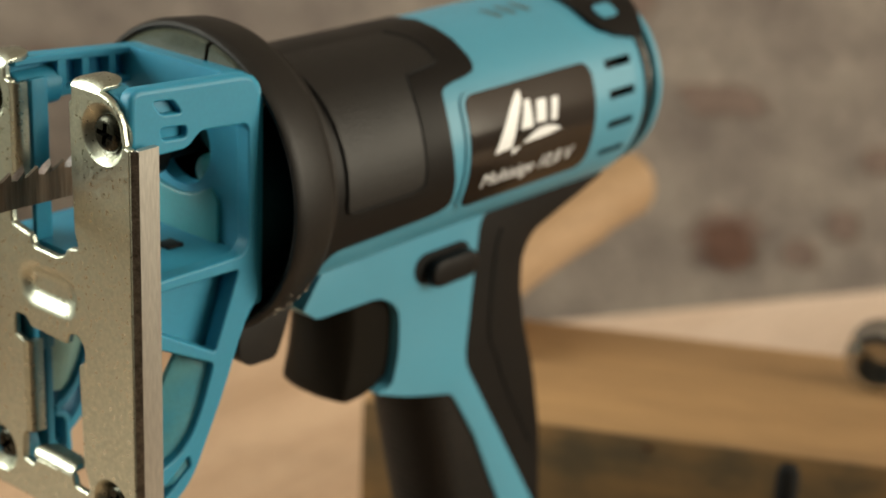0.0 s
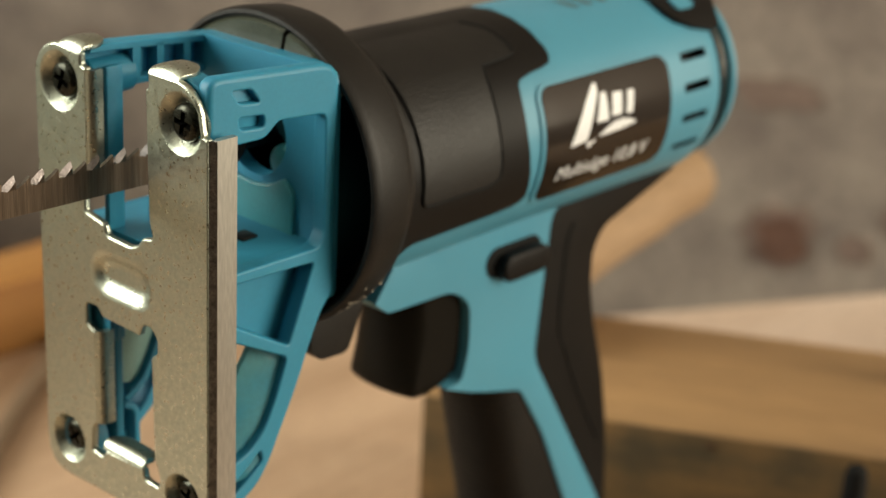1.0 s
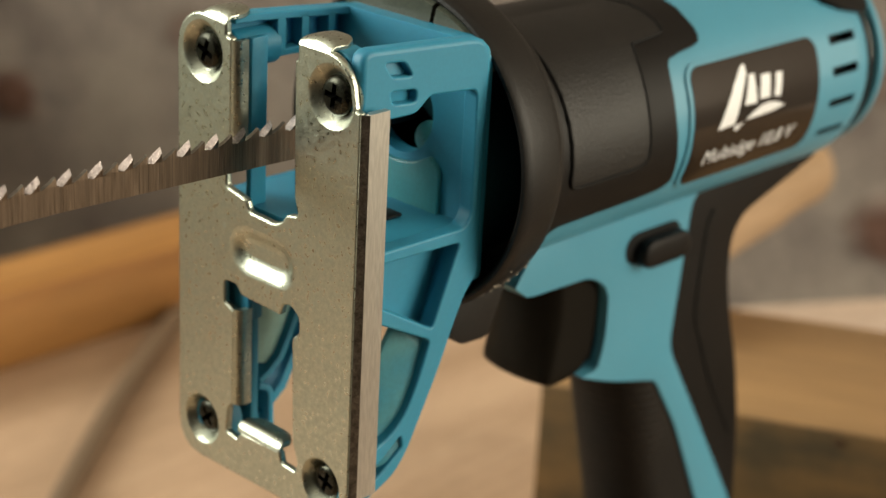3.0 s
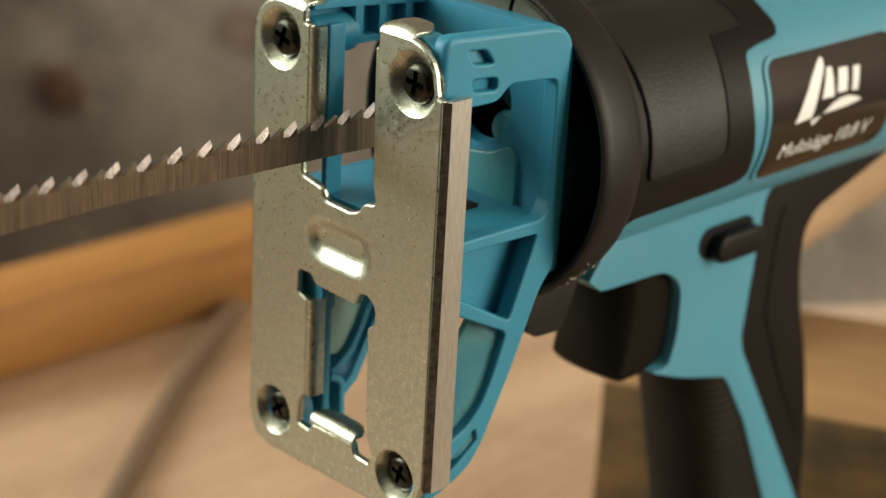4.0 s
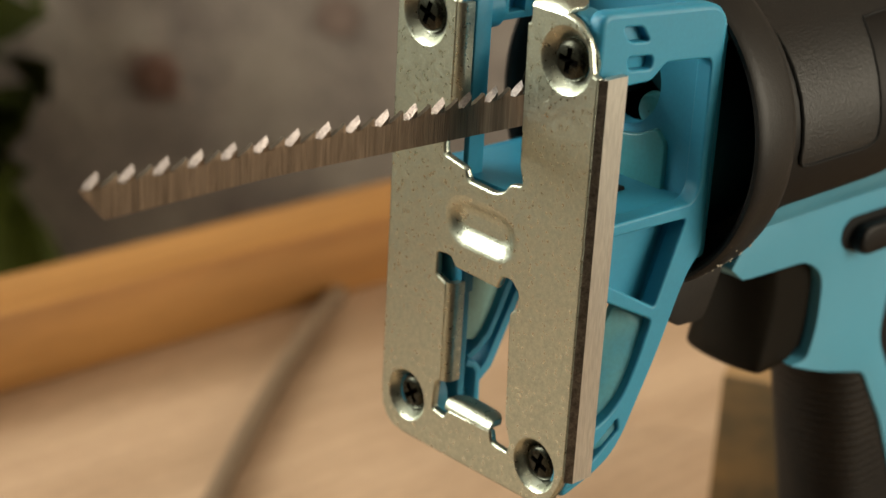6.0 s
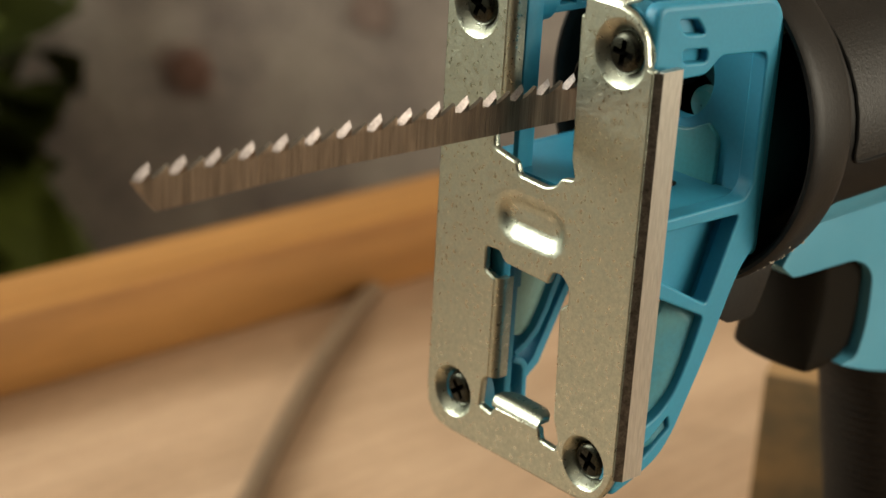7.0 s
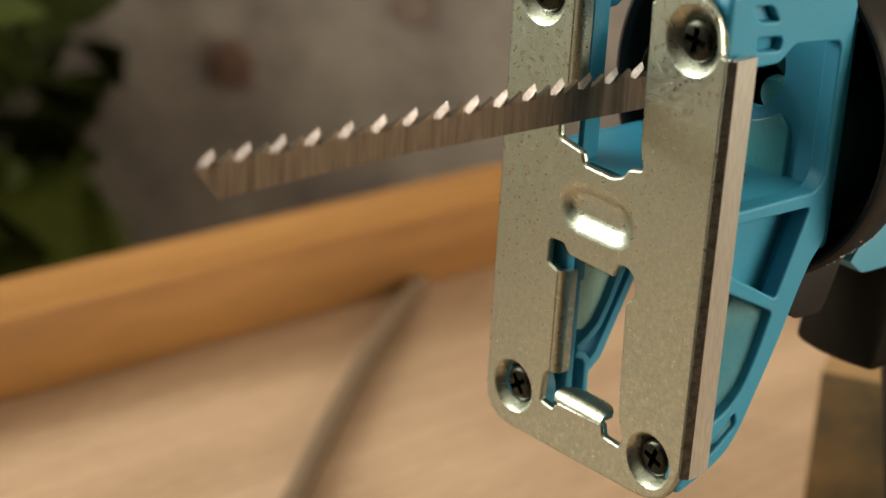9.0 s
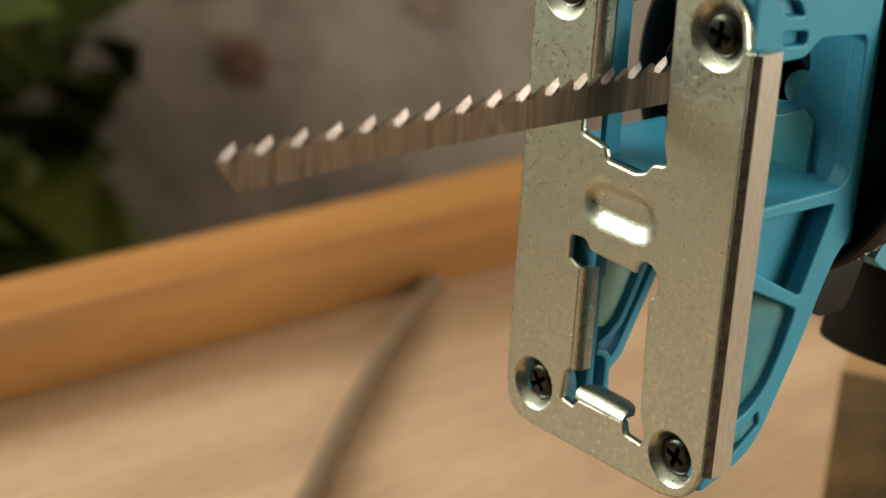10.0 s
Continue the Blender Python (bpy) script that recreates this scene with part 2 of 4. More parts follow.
def sheet(bm, outline, holes, axis, d0, d1, pressed=(), rim=0.0, steps=3):
    """A flat plate with holes, between d0 and d1 along the axis; the pressed loops are left open. rim rounds the edges."""
    way = 1 if d1 > d0 else -1
    loops = [(outline, 1)] + [(h, -1) for h in holes]
    rims = rim if isinstance(rim, tuple) else (rim, rim)
    sides = []
    for d, inwards in ((d0, way), (d1, -way)):
        edges, rings = [], []
        for loop, sign in loops:
            chain = []
            r = rims[0 if sign > 0 else 1]
            prof = [(r * (1 - math.sin(a)), r * (1 - math.cos(a))) for a in np.linspace(0, math.pi / 2, steps + 1)] if r else [(0.0, 0.0)]
            for k, depth in prof:
                chain.append([bm.verts.new(axis_map(axis, a, b, d + inwards * depth)) for a, b in (inset(loop, sign * k) if k else loop)])
            for u, v in zip(chain, chain[1:]):
                for i in range(len(u)):
                    j = (i + 1) % len(u)
                    bm.faces.new((u[i], u[j], v[j], v[i]))
            rings.append(chain[-1])
            vs = chain[0]
            edges += [bm.edges.get((vs[i], vs[(i + 1) % len(vs)])) or bm.edges.new((vs[i], vs[(i + 1) % len(vs)])) for i in range(len(vs))]
        for loop in pressed:
            vs = [bm.verts.new(axis_map(axis, a, b, d)) for a, b in loop]
            edges += [bm.edges.new((vs[i], vs[(i + 1) % len(vs)])) for i in range(len(vs))]
        bmesh.ops.triangle_fill(bm, use_beauty=True, use_dissolve=False, edges=edges)
        sides.append(rings)
    for r0, r1 in zip(*sides):
        for i in range(len(r0)):
            j = (i + 1) % len(r0)
            bm.faces.new((r0[i], r0[j], r1[j], r1[i]))
    return bm


def inset(points, k):
    """The outline drawn in by k towards its inside (for rounded outlines)."""
    n = len(points)
    area = sum(points[i][0] * points[(i + 1) % n][1] - points[(i + 1) % n][0] * points[i][1] for i in range(n))
    s = 1 if area > 0 else -1
    out = []
    for i in range(n):
        a, b = Vector(points[i - 1]), Vector(points[(i + 1) % n])
        d = (b - a).normalized()
        out.append((points[i][0] - s * d.y * k, points[i][1] + s * d.x * k))
    return out


def slab(outline, axis, d0, d1, bevel=0.0, segments=3, bm=None):
    """A solid of that outline, with its rims rounded."""
    own = bmesh.new()
    v0 = [own.verts.new(axis_map(axis, a, b, d0)) for a, b in outline]
    f = own.faces.new(v0)
    ex = bmesh.ops.extrude_face_region(own, geom=[f])
    vs = [g for g in ex["geom"] if isinstance(g, bmesh.types.BMVert)]
    bmesh.ops.translate(own, verts=vs, vec=axis_map(axis, 0, 0, d1 - d0))
    bmesh.ops.recalc_face_normals(own, faces=own.faces)
    if bevel:
        caps = [e for e in own.edges if any(len(g.verts) > 4 or abs(g.normal[{"x": 0, "y": 1, "z": 2}[axis]]) > 0.99 for g in e.link_faces)
                and not all(abs(g.normal[{"x": 0, "y": 1, "z": 2}[axis]]) > 0.99 for g in e.link_faces)]
        bmesh.ops.bevel(own, geom=caps, offset=bevel, segments=segments, profile=0.5, affect="EDGES", clamp_overlap=True)
    if bm is None:
        return own
    tmp = bpy.data.meshes.new("tmp")
    own.to_mesh(tmp)
    own.free()
    bm.from_mesh(tmp)
    bpy.data.meshes.remove(tmp)
    return bm


def box(bm, x0, x1, y0, y1, z0, z1, bevel=0.0):
    own = bmesh.new()
    bmesh.ops.create_cube(own, size=1)
    for v in own.verts:
        v.co = (x0 + (v.co.x + 0.5) * (x1 - x0), y0 + (v.co.y + 0.5) * (y1 - y0), z0 + (v.co.z + 0.5) * (z1 - z0))
    if bevel:
        bmesh.ops.bevel(own, geom=own.edges[:], offset=bevel, segments=2, profile=0.5, affect="EDGES")
    tmp = bpy.data.meshes.new("tmp")
    own.to_mesh(tmp)
    own.free()
    bm.from_mesh(tmp)
    bpy.data.meshes.remove(tmp)
    return bm


def lathe(bm, profile, cy, cz, n=72, start=0.0, end=360.0, squash=1.0):
    """Rings of (x, radius) round an axis along x."""
    rings = []
    closed = end - start >= 359.9
    count = n if closed else n + 1
    for x, r in profile:
        rings.append([bm.verts.new((x, cy - r * math.cos(radians(start + (end - start) * i / n)),
                                    cz + squash * r * math.sin(radians(start + (end - start) * i / n)))) for i in range(count)])
    for a, b in zip(rings, rings[1:]):
        for i in range(n):
            j = (i + 1) % count
            bm.faces.new((a[i], a[j], b[j], b[i]))
    return bm


def tube(bm, points, r, n=10, cap=True):
    pts = [Vector(p) for p in points]
    rings = []
    for i, p in enumerate(pts):
        d = (pts[min(i + 1, len(pts) - 1)] - pts[max(i - 1, 0)]).normalized()
        a = d.orthogonal() if not rings else (last - d * last.dot(d))
        a.normalize()
        last = a
        b = d.cross(a)
        rr = r[i] if isinstance(r, (list, tuple)) else r
        rings.append([bm.verts.new(p + rr * (a * math.cos(2 * math.pi * k / n) + b * math.sin(2 * math.pi * k / n))) for k in range(n)])
    for u, v in zip(rings, rings[1:]):
        for k in range(n):
            bm.faces.new((u[k], u[(k + 1) % n], v[(k + 1) % n], v[k]))
    if cap:
        bm.faces.new(rings[0]), bm.faces.new(rings[-1])
    return bm


def spline(points, steps=8):
    """A smooth curve through the points."""
    p = [Vector(q) for q in points]
    p = [2 * p[0] - p[1], *p, 2 * p[-1] - p[-2]]
    out = []
    for a, b, c, d in zip(p, p[1:], p[2:], p[3:]):
        for i in range(steps):
            t = i / steps
            out.append(0.5 * (2 * b + (c - a) * t + (2 * a - 5 * b + 4 * c - d) * t * t + (3 * b - a - 3 * c + d) * t ** 3))
    return out + [p[-2]]


# --------------------------------------------------------------- structure
def room_box(name, u0, u1, n0, n1, z0, z1, mat):
    """A wall, floor or ceiling block along the room's own axes (metres)."""
    bm = bmesh.new()
    box(bm, u0, u1, n0, n1, z0, z1)
    turn = Matrix(((WU.x, WN.x, 0, 0), (WU.y, WN.y, 0, 0), (0, 0, 1, 0), (0, 0, 0, 1)))
    return single(name, bm, mat, "", "", kind="structure", place=turn)


def wall_with_window(name, along, at, thick, lo, hi, w0, w1, z0, z1, mat):
    """Four blocks round an opening. along: 'u' or 'n', the way the wall runs."""
    bm = bmesh.new()
    for a0, a1, b0, b1 in ((lo, w0, FLOOR, CEILING), (w1, hi, FLOOR, CEILING), (w0, w1, FLOOR, z0), (w0, w1, z1, CEILING)):
        if along == "n":
            box(bm, at, at + thick, a0, a1, b0, b1)
        else:
            box(bm, a0, a1, at, at + thick, b0, b1)
    turn = Matrix(((WU.x, WN.x, 0, 0), (WU.y, WN.y, 0, 0), (0, 0, 1, 0), (0, 0, 0, 1)))
    return single(name, bm, mat, "", "", kind="structure", place=turn)


# Floor, ceiling and side walls are added out of view; their paints steer bounce.
room_box("floor", LEFT_SIDE - 0.15, RIGHT_SIDE + 0.15, CAM_SIDE - 0.15, WALL_AT + 0.15, FLOOR - 0.1, FLOOR, FLOOR_MAT)
room_box("ceiling", LEFT_SIDE - 0.15, RIGHT_SIDE + 0.15, CAM_SIDE - 0.15, WALL_AT + 0.15, CEILING, CEILING + 0.1, CEILING_PAINT)
wall_back = room_box("wall_back", LEFT_SIDE, RIGHT_SIDE, WALL_AT, WALL_AT + 0.15, FLOOR, CEILING, PLASTER)
wall_with_window("wall_right", "n", RIGHT_SIDE, 0.15, CAM_SIDE, WALL_AT, -0.58, 0.77, 0.07, 1.43, ROOM_PAINT)
wall_with_window("wall_left", "n", LEFT_SIDE - 0.15, 0.15, CAM_SIDE, WALL_AT, -0.74, 0.06, 0.38, 1.76, LIME_PAINT)
room_box("unseen_dark_wall", LEFT_SIDE, RIGHT_SIDE, CAM_SIDE - 0.15, CAM_SIDE, FLOOR, CEILING, DARK_PAINT)


def wall_patch(u, z, w, h, seed, mat, proud=0.0):
    """Bare brick that shows through the worn limewash, a thin crust on the wall."""
    rnd = random.Random(seed)
    bm = bmesh.new()
    pts = [(u + w * (0.78 + 0.4 * rnd.random()) * math.copysign(abs(math.cos(t)) ** 0.8, math.cos(t)) / 2,
            z + h * (0.78 + 0.4 * rnd.random()) * math.copysign(abs(math.sin(t)) ** 0.8, math.sin(t)) / 2)
           for t in np.linspace(0, 2 * math.pi, 18, endpoint=False)]
    slab(pts, "y", WALL_AT - 0.0015 - proud, WALL_AT + 0.004, 0.0, bm=bm)
    turn = Matrix(((WU.x, WN.x, 0, 0), (WU.y, WN.y, 0, 0), (0, 0, 1, 0), (0, 0, 0, 1)))
    ob = part("brick", bm, mat, None, place=turn)
    ob.parent = wall_back
    return ob


def worn_spot(u, z, w, h, seed):
    """A bare red heart with a half-washed rim round it."""
    wall_patch(u, z, w * 1.15, h * 1.15, seed, BRICK_FAINT)
    wall_patch(u + 0.05 * w, z - 0.04 * h, w * 0.78, h * 0.74, seed + 50, BRICK_RED, 0.0018)


for u, z, w, h, seed in ((0.073, -0.038, 0.026, 0.026, 1), (0.066, 0.022, 0.034, 0.014, 2), (0.120, -0.026, 0.013, 0.014, 3), (0.104, -0.040, 0.016, 0.012, 8), (0.131, 0.003, 0.014, 0.012, 9), (-0.315, -0.030, 0.024, 0.024, 4),
                         (-0.229, 0.009, 0.020, 0.018, 5), (0.020, 0.060, 0.03, 0.02, 6), (-0.19, 0.075, 0.03, 0.025, 7)):
    if seed in (1, 4):
        worn_spot(u * 1.6, z * 1.6, w * 1.6, h * 1.6, seed)
    else:
        wall_patch(u * 1.6, z * 1.6, w * 1.6, h * 1.6, seed, BRICK_FAINT)


# --------------------------------------------------------------- the bench
workbench = thing("workbench", 0, 30, FLOOR / MM - BENCH, "pale wooden workbench with a plain board top on square legs", "workbench")
bm = slab([(-440, 252), (228, 252), (228, 145), (420, 33), (420, -330), (60, -100), (-440, -20)], "z", -BENCH - 32, -BENCH, 1.5, 2)
part("tabletop", bm, BENCH_WOOD, workbench)
for lx, ly in ((-400, 212), (180, 212), (-400, 12), (380, -250)):
    bm = bmesh.new()
    box(bm, lx - 30, lx + 30, ly - 30, ly + 30, FLOOR / MM - BENCH, -BENCH - 32, 2)
    part("leg", bm, BENCH_WOOD, workbench)

bm = bmesh.new()
box(bm, -430, 232, 224, 247, -BENCH, -70, 1.2)
single("timber_batten", bm, BEAM_WOOD, "orange-brown square timber batten lying along the bench edge", "batten")

# A block along the wall's direction.
BU, BN = Vector((0.491, -0.871, 0)), Vector((0.871, 0.491, 0))
BLOCK = Matrix.Translation(TO_WORLD @ Vector((126.5, 66.7, -BENCH))) @ Matrix(
    ((BU.x, BN.x, 0, 0), (BU.y, BN.y, 0, 0), (0, 0, 1, 0), (0, 0, 0, 1))) @ Matrix.Scale(MM, 4)
bm = bmesh.new()
box(bm, 0, 330, 0, 58.8, 0, 44, 1.5)
block = tagged(new("timber_block", finish(bm, BLOCK_WOOD, "timber_block", place=Matrix.Scale(MM, 4))),
               "brown sawn timber block lying on the bench behind the tool", "wood block")
block.matrix_world = BLOCK @ Matrix.Scale(1 / MM, 4)
for ku, kz, kr in ((66.0, 41.0, 0.9),):
    bm = slab([(ku + kr * 1.5 * math.cos(t) * (1 + 0.12 * math.sin(3 * t)), kz + kr * math.sin(t)) for t in np.linspace(0, 2 * math.pi, 20, endpoint=False)],
              "y", -0.4, 1.0, 0.0)
    knot = new("knot", finish(bm, KNOT, "knot", place=Matrix.Scale(MM, 4)))
    knot.parent = block

# Thin slab that darkens the block's near side with painted shade.
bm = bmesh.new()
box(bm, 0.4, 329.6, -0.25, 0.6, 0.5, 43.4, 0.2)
face = new("shaded_face", finish(bm, SHADED_WOOD, "shaded_face", place=Matrix.Scale(MM, 4)))
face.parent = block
tagged(face, "mottled block side with its shade painted darker")

# A pale sheet lying over the bench's corner.
bm = slab([(228, 147), (440, 23), (415, -230), (120, -90)], "z", -BENCH, -BENCH + 3, 0.4, 1)
single("plywood_sheet", bm, PLY_WOOD, "thin pale plywood sheet lying flat on the bench", "plywood sheet")

bm = bmesh.new()
tube(bm, spline([(146, 221.0, -89.2), (135, 214.5, -89.2), (111, 196.5, -89.2), (87, 177.5, -89.2), (66, 160, -89.2), (50, 146, -89.2), (18, 118, -89.2),
                 (-30, 60, -89.2), (-120, -5, -89.2), (-300, 60, -89.2)]), 2.8)
single("power_cable", bm, CABLE_MAT, "dark brown rubber cable curving over the bench top", "cable")

bm = bmesh.new()
tube(bm, spline([(158, 74.5, -36.8), (185, 80.5, -36.8), (215, 88, -36.8), (250, 94.8, -37.2), (271, 98.8, -38.0), (278, 100.1, -38.4)], 6), [11.2] * 18 + [10.4] * 8 + [9.6, 8.4, 6.8, 4.4, 1.8], 18)
single("wooden_handle", bm, DOWEL_WOOD, "varnished round wooden tool handle lying on the timber block", "tool handle")

bm = bmesh.new()
lathe(bm, [(0, 5.0), (0.4, 7.2), (2.0, 8.2), (9.0, 8.2), (10.5, 7.4), (11.0, 5.4), (4.0, 5.2), (4.0, 0.1)], 0, 8.2, 36)
socket = tagged(new("socket", finish(bm, CHROME, "socket", place=Matrix.Scale(MM, 4))), "chromed steel socket lying on the timber block", "socket")
socket.matrix_world = Matrix.Translation(TO_WORLD @ Vector((225, -13, -48))) @ pose(0, 0, 0, 0, 0, 200)

bm = bmesh.new()
tube(bm, [(163.6, -24.0, -92), (163.6, -24.0, -60), (163.6, -24.0, -48), (163.6, -24.0, -45.4), (163.6, -24.0, -44.4)], [2.6, 2.6, 2.6, 2.2, 1.0], 14)
single("rubber_peg", bm, DARK, "short black rubber peg standing on the bench", "peg")


# --------------------------------------------------- plant beside the wall
def foliage(stems, count, rnd):
    """Many small folded leaves along the stems, in one mesh."""
    bm = bmesh.new()
    for i in range(count):
        pts = stems[i % len(stems)]
        p = pts[rnd.randrange(3, len(pts))] + Vector((rnd.gauss(0, 0.035), rnd.gauss(0, 0.035), rnd.gauss(0, 0.03)))
        m = Matrix.Translation(p) @ Euler((rnd.uniform(-0.8, 0.8), rnd.uniform(-0.9, 0.9), rnd.uniform(0, 6.28))).to_matrix().to_4x4() @ Matrix.Scale(rnd.uniform(0.07, 0.15), 4)
        rows = []
        for t, w in ((0.0, 0.03), (0.3, 0.3), (0.65, 0.26), (1.0, 0.02)):
            z = 0.2 * math.sin(t * 2.4) - 0.35 * t * t
            rows.append([bm.verts.new(m @ Vector((t, k * w, z + abs(k) * 0.3 * w))) for k in (-1, 0, 1)])
        for a, b in zip(rows, rows[1:]):
            for k in range(2):
                bm.faces.new((a[k], a[k + 1], b[k + 1], b[k]))
    return bm


def plant(u, n, z0, height, seed, leaves):
    rnd = random.Random(seed)
    base = at_room(u, n, z0)
    pot_thing = new("potted_plant")
    pot_thing.location = base
    tagged(pot_thing, "dark green leafy plant in a clay pot by the wall", "potted plant")
    place = Matrix.Translation(base)
    bm = bmesh.new()
    prof = [(0.0, 0.02), (0.0, 0.09), (0.22, 0.13), (0.25, 0.14), (0.25, 0.12), (0.22, 0.115), (0.22, 0.01)]
    lathe(bm, prof, 0, 0, 32)
    bmesh.ops.rotate(bm, verts=bm.verts, matrix=Matrix.Rotation(radians(-90), 3, "Y"))
    pot = new("pot", finish(bm, POT, "pot", place=Matrix.Identity(4)))
    pot.parent = pot_thing
    bm = bmesh.new()
    tips = []
    for i in range(22):
        a, lean = rnd.uniform(0, 2 * math.pi), rnd.uniform(0.05, 0.24)
        h = height * rnd.uniform(0.65, 1.0)
        pts = spline([(0.02 * math.cos(a), 0.02 * math.sin(a), 0.2), (lean * 0.35 * math.cos(a), lean * 0.35 * math.sin(a), 0.2 + h * 0.45),
                      (lean * math.cos(a), lean * math.sin(a), 0.2 + h)], 6)
        tube(bm, pts, [0.006 - 0.004 * k / len(pts) for k in range(len(pts))], 6)
        tips.append(pts)
    stem = new("stem", finish(bm, STEM, "stem", place=Matrix.Identity(4)))
    stem.parent = pot_thing
    crown = new("foliage", finish(foliage(tips, leaves, rnd), LEAF, "foliage", 70, Matrix.Identity(4)))
    crown.parent = pot_thing
    tagged(crown, kind="stuff")


plant(-0.76, 0.56, FLOOR, 0.82, 5, 800)


# --------------------------------------------------------------- the saw
CY, CZ = 13.3, 40.3          # axis of the motor housing
saw = thing("multi_saw", 92, CY, -BENCH, "blue and black cordless saw with zinc shoe plate on the bench", "power saw")


def on_body(x, theta, r=19.5):
    """A place on the round housing; theta in degrees up from the side that faces -y. Its crown is a little flattened."""
    up = math.sin(radians(theta))
    return (x, CY - r * math.cos(radians(theta)), CZ + r * up * (1 - 0.045 * max(0.0, up) ** 3))


def body_radius(x):
    """The housing swells a little towards the gearbox."""
    return 19.5 + 0.4 * max(0.0, min(1.0, (74 - x) / 34))


def shell(bm, rows, lift, depth=0.0, nx=10):
    """A skin on the housing. rows: (theta, x0, x1); lift over the housing; rims go down by depth."""
    grid = [[on_body(x, th, body_radius(x) + lift) for x in np.linspace(x0, x1, nx)] for th, x0, x1 in rows]
    vs = [[bm.verts.new(p) for p in row] for row in grid]
    for a, b in zip(vs, vs[1:]):
        for i in range(nx - 1):
            bm.faces.new((a[i], a[i + 1], b[i + 1], b[i]))
    if depth:
        rim = vs[0] + [r[-1] for r in vs[1:]] + vs[-1][-2::-1] + [r[0] for r in vs[-2:0:-1]]
        low = []
        for v in rim:
            d = Vector((0, v.co.y - CY, v.co.z - CZ)).normalized()
            low.append(bm.verts.new(v.co - d * depth))
        for i in range(len(rim)):
            j = (i + 1) % len(rim)
            bm.faces.new((rim[i], rim[j], low[j], low[i]))
    return bm


def rounded_rows(x0, x1, t0, t1, r, n=24):
    """Rows of a rounded rectangle on the housing; r in mm."""
    ang = math.degrees(r / 19.5)
    rows = []
    stops = [t0 + ang * (1 - math.cos(math.pi / 2 * i / 6)) for i in range(7)] + list(np.linspace(t0 + ang, t1 - ang, n)[1:-1]) + \
            [t1 - ang * (1 - math.cos(math.pi / 2 * i / 6)) for i in range(6, -1, -1)]
    for th in stops:
        d = max(0, (t0 + ang - th) / ang, (th - (t1 - ang)) / ang)
        k = r * (1 - math.sqrt(max(0, 1 - d * d)))
        rows.append((th, x0 + k, x1 - k))
    return rows


def on_skin(bm, outline, lift, step=1.2):
    """A flat outline of (x, arc mm up from theta 0), laid on the housing."""
    edges = []
    n = len(outline)
    pts = []
    for i in range(n):
        a, b = Vector(outline[i]), Vector(outline[(i + 1) % n])
        k = max(1, int((b - a).length / step))
        pts += [a.lerp(b, j / k) for j in range(k)]
    vs = [bm.verts.new((p.x, p.y, 0)) for p in pts]
    edges = [bm.edges.new((vs[i], vs[(i + 1) % len(vs)])) for i in range(len(vs))]
    bmesh.ops.triangle_fill(bm, use_beauty=True, use_dissolve=False, edges=edges)
    bmesh.ops.subdivide_edges(bm, edges=[e for e in bm.edges if e.calc_length() > 1.3], cuts=3, use_grid_fill=True)
    for v in bm.verts:
        v.co = on_body(v.co.x, math.degrees(v.co.y / 19.5), body_radius(v.co.x) + lift)
    return bm


# --- shoe plate
def dish(bm, loops):
    """Skin between loops of equal length, each (points, x); the last one is closed."""
    rings = [[bm.verts.new((x, a, b)) for a, b in pts] for pts, x in loops]
    for r0, r1 in zip(rings, rings[1:]):
        for i in range(len(r0)):
            j = (i + 1) % len(r0)
            bm.faces.new((r0[i], r0[j], r1[j], r1[i]))
    return rings


SCREWS = [(0.0, 0.0), (27.0, 0.0), (0.0, 58.0), (27.0, 58.0)]
near_corner = [(0.6 + 5.0 * math.cos(radians(a)), 58.4 + 5.5 * math.sin(radians(a))) for a in (178, 160, 143, 127, 112, 98)]
far_corner = [(27.0 + 5.8 * math.cos(radians(a)), 58.0 + 5.7 * math.sin(radians(a))) for a in (82, 66, 50, 34, 18, 2)]
outer = smooth_path(
    [(32.7, -6.6), (0.4, -5.9), (-3.4, -4.5), (-5.7, -0.2), (-5.7, 57.0), (-4.7, 57.3), *near_corner, (0.9, 64.0), (6.8, 64.0), (6.8, 61.6), (7.4, 61.2), (7.0, 42.0), (6.2, 39.3), (8.6, 38.8), (9.5, 37.4),
     (11.4, 36.7), (16.6, 36.9), (17.2, 38.5), (21.6, 39.3), (21.8, 43.4), (20.7, 44.0), (20.7, 61.2), (21.9, 61.5), (21.9, 63.2), (26.6, 63.6), *far_corner],
    [5.5, 2.5, 2.0, 2.0, 0.2, 0.2, *[0.0] * 6, 0.3, 0.5, 0.4, 0.4, 0.5, 0.5, 0.9, 0.7, 0.5, 0.6, 0.6, 0.5, 0.3, 0.3, 0.3, 0.3, 0.3, 0.3, *[0.0] * 6])
lower_slot = smooth_path(
    [(5.6, -0.3), (8.6, -0.1), (9.0, 1.6), (18.0, 1.2), (18.8, -0.2), (21.2, 0.2), (20.8, 4.4), (19.7, 5.2), (19.7, 20.4), (21.9, 21.2), (21.9, 24.6),
     (19.3, 24.8), (18.2, 23.4), (9.5, 23.2), (8.8, 25.2), (7.0, 25.4), (5.5, 24.0), (5.5, 21.8), (6.9, 20.5), (6.3, 4.2), (5.1, 1.2)],
    [0.3, 0.3, 0.5, 0.6, 0.4, 0.3, 0.5, 0.5, 0.6, 0.5, 0.4, 0.6, 0.6, 0.4, 0.6, 0.8, 0.6, 0.3, 0.4, 0.4, 0.5])
EMBOSS = obround(6.4, 26.9, 20.8, 34.6)


def dimple(z):
    """The dimples at the plate's foot are tighter."""
    return 1.0 if z > 1 else 0.88


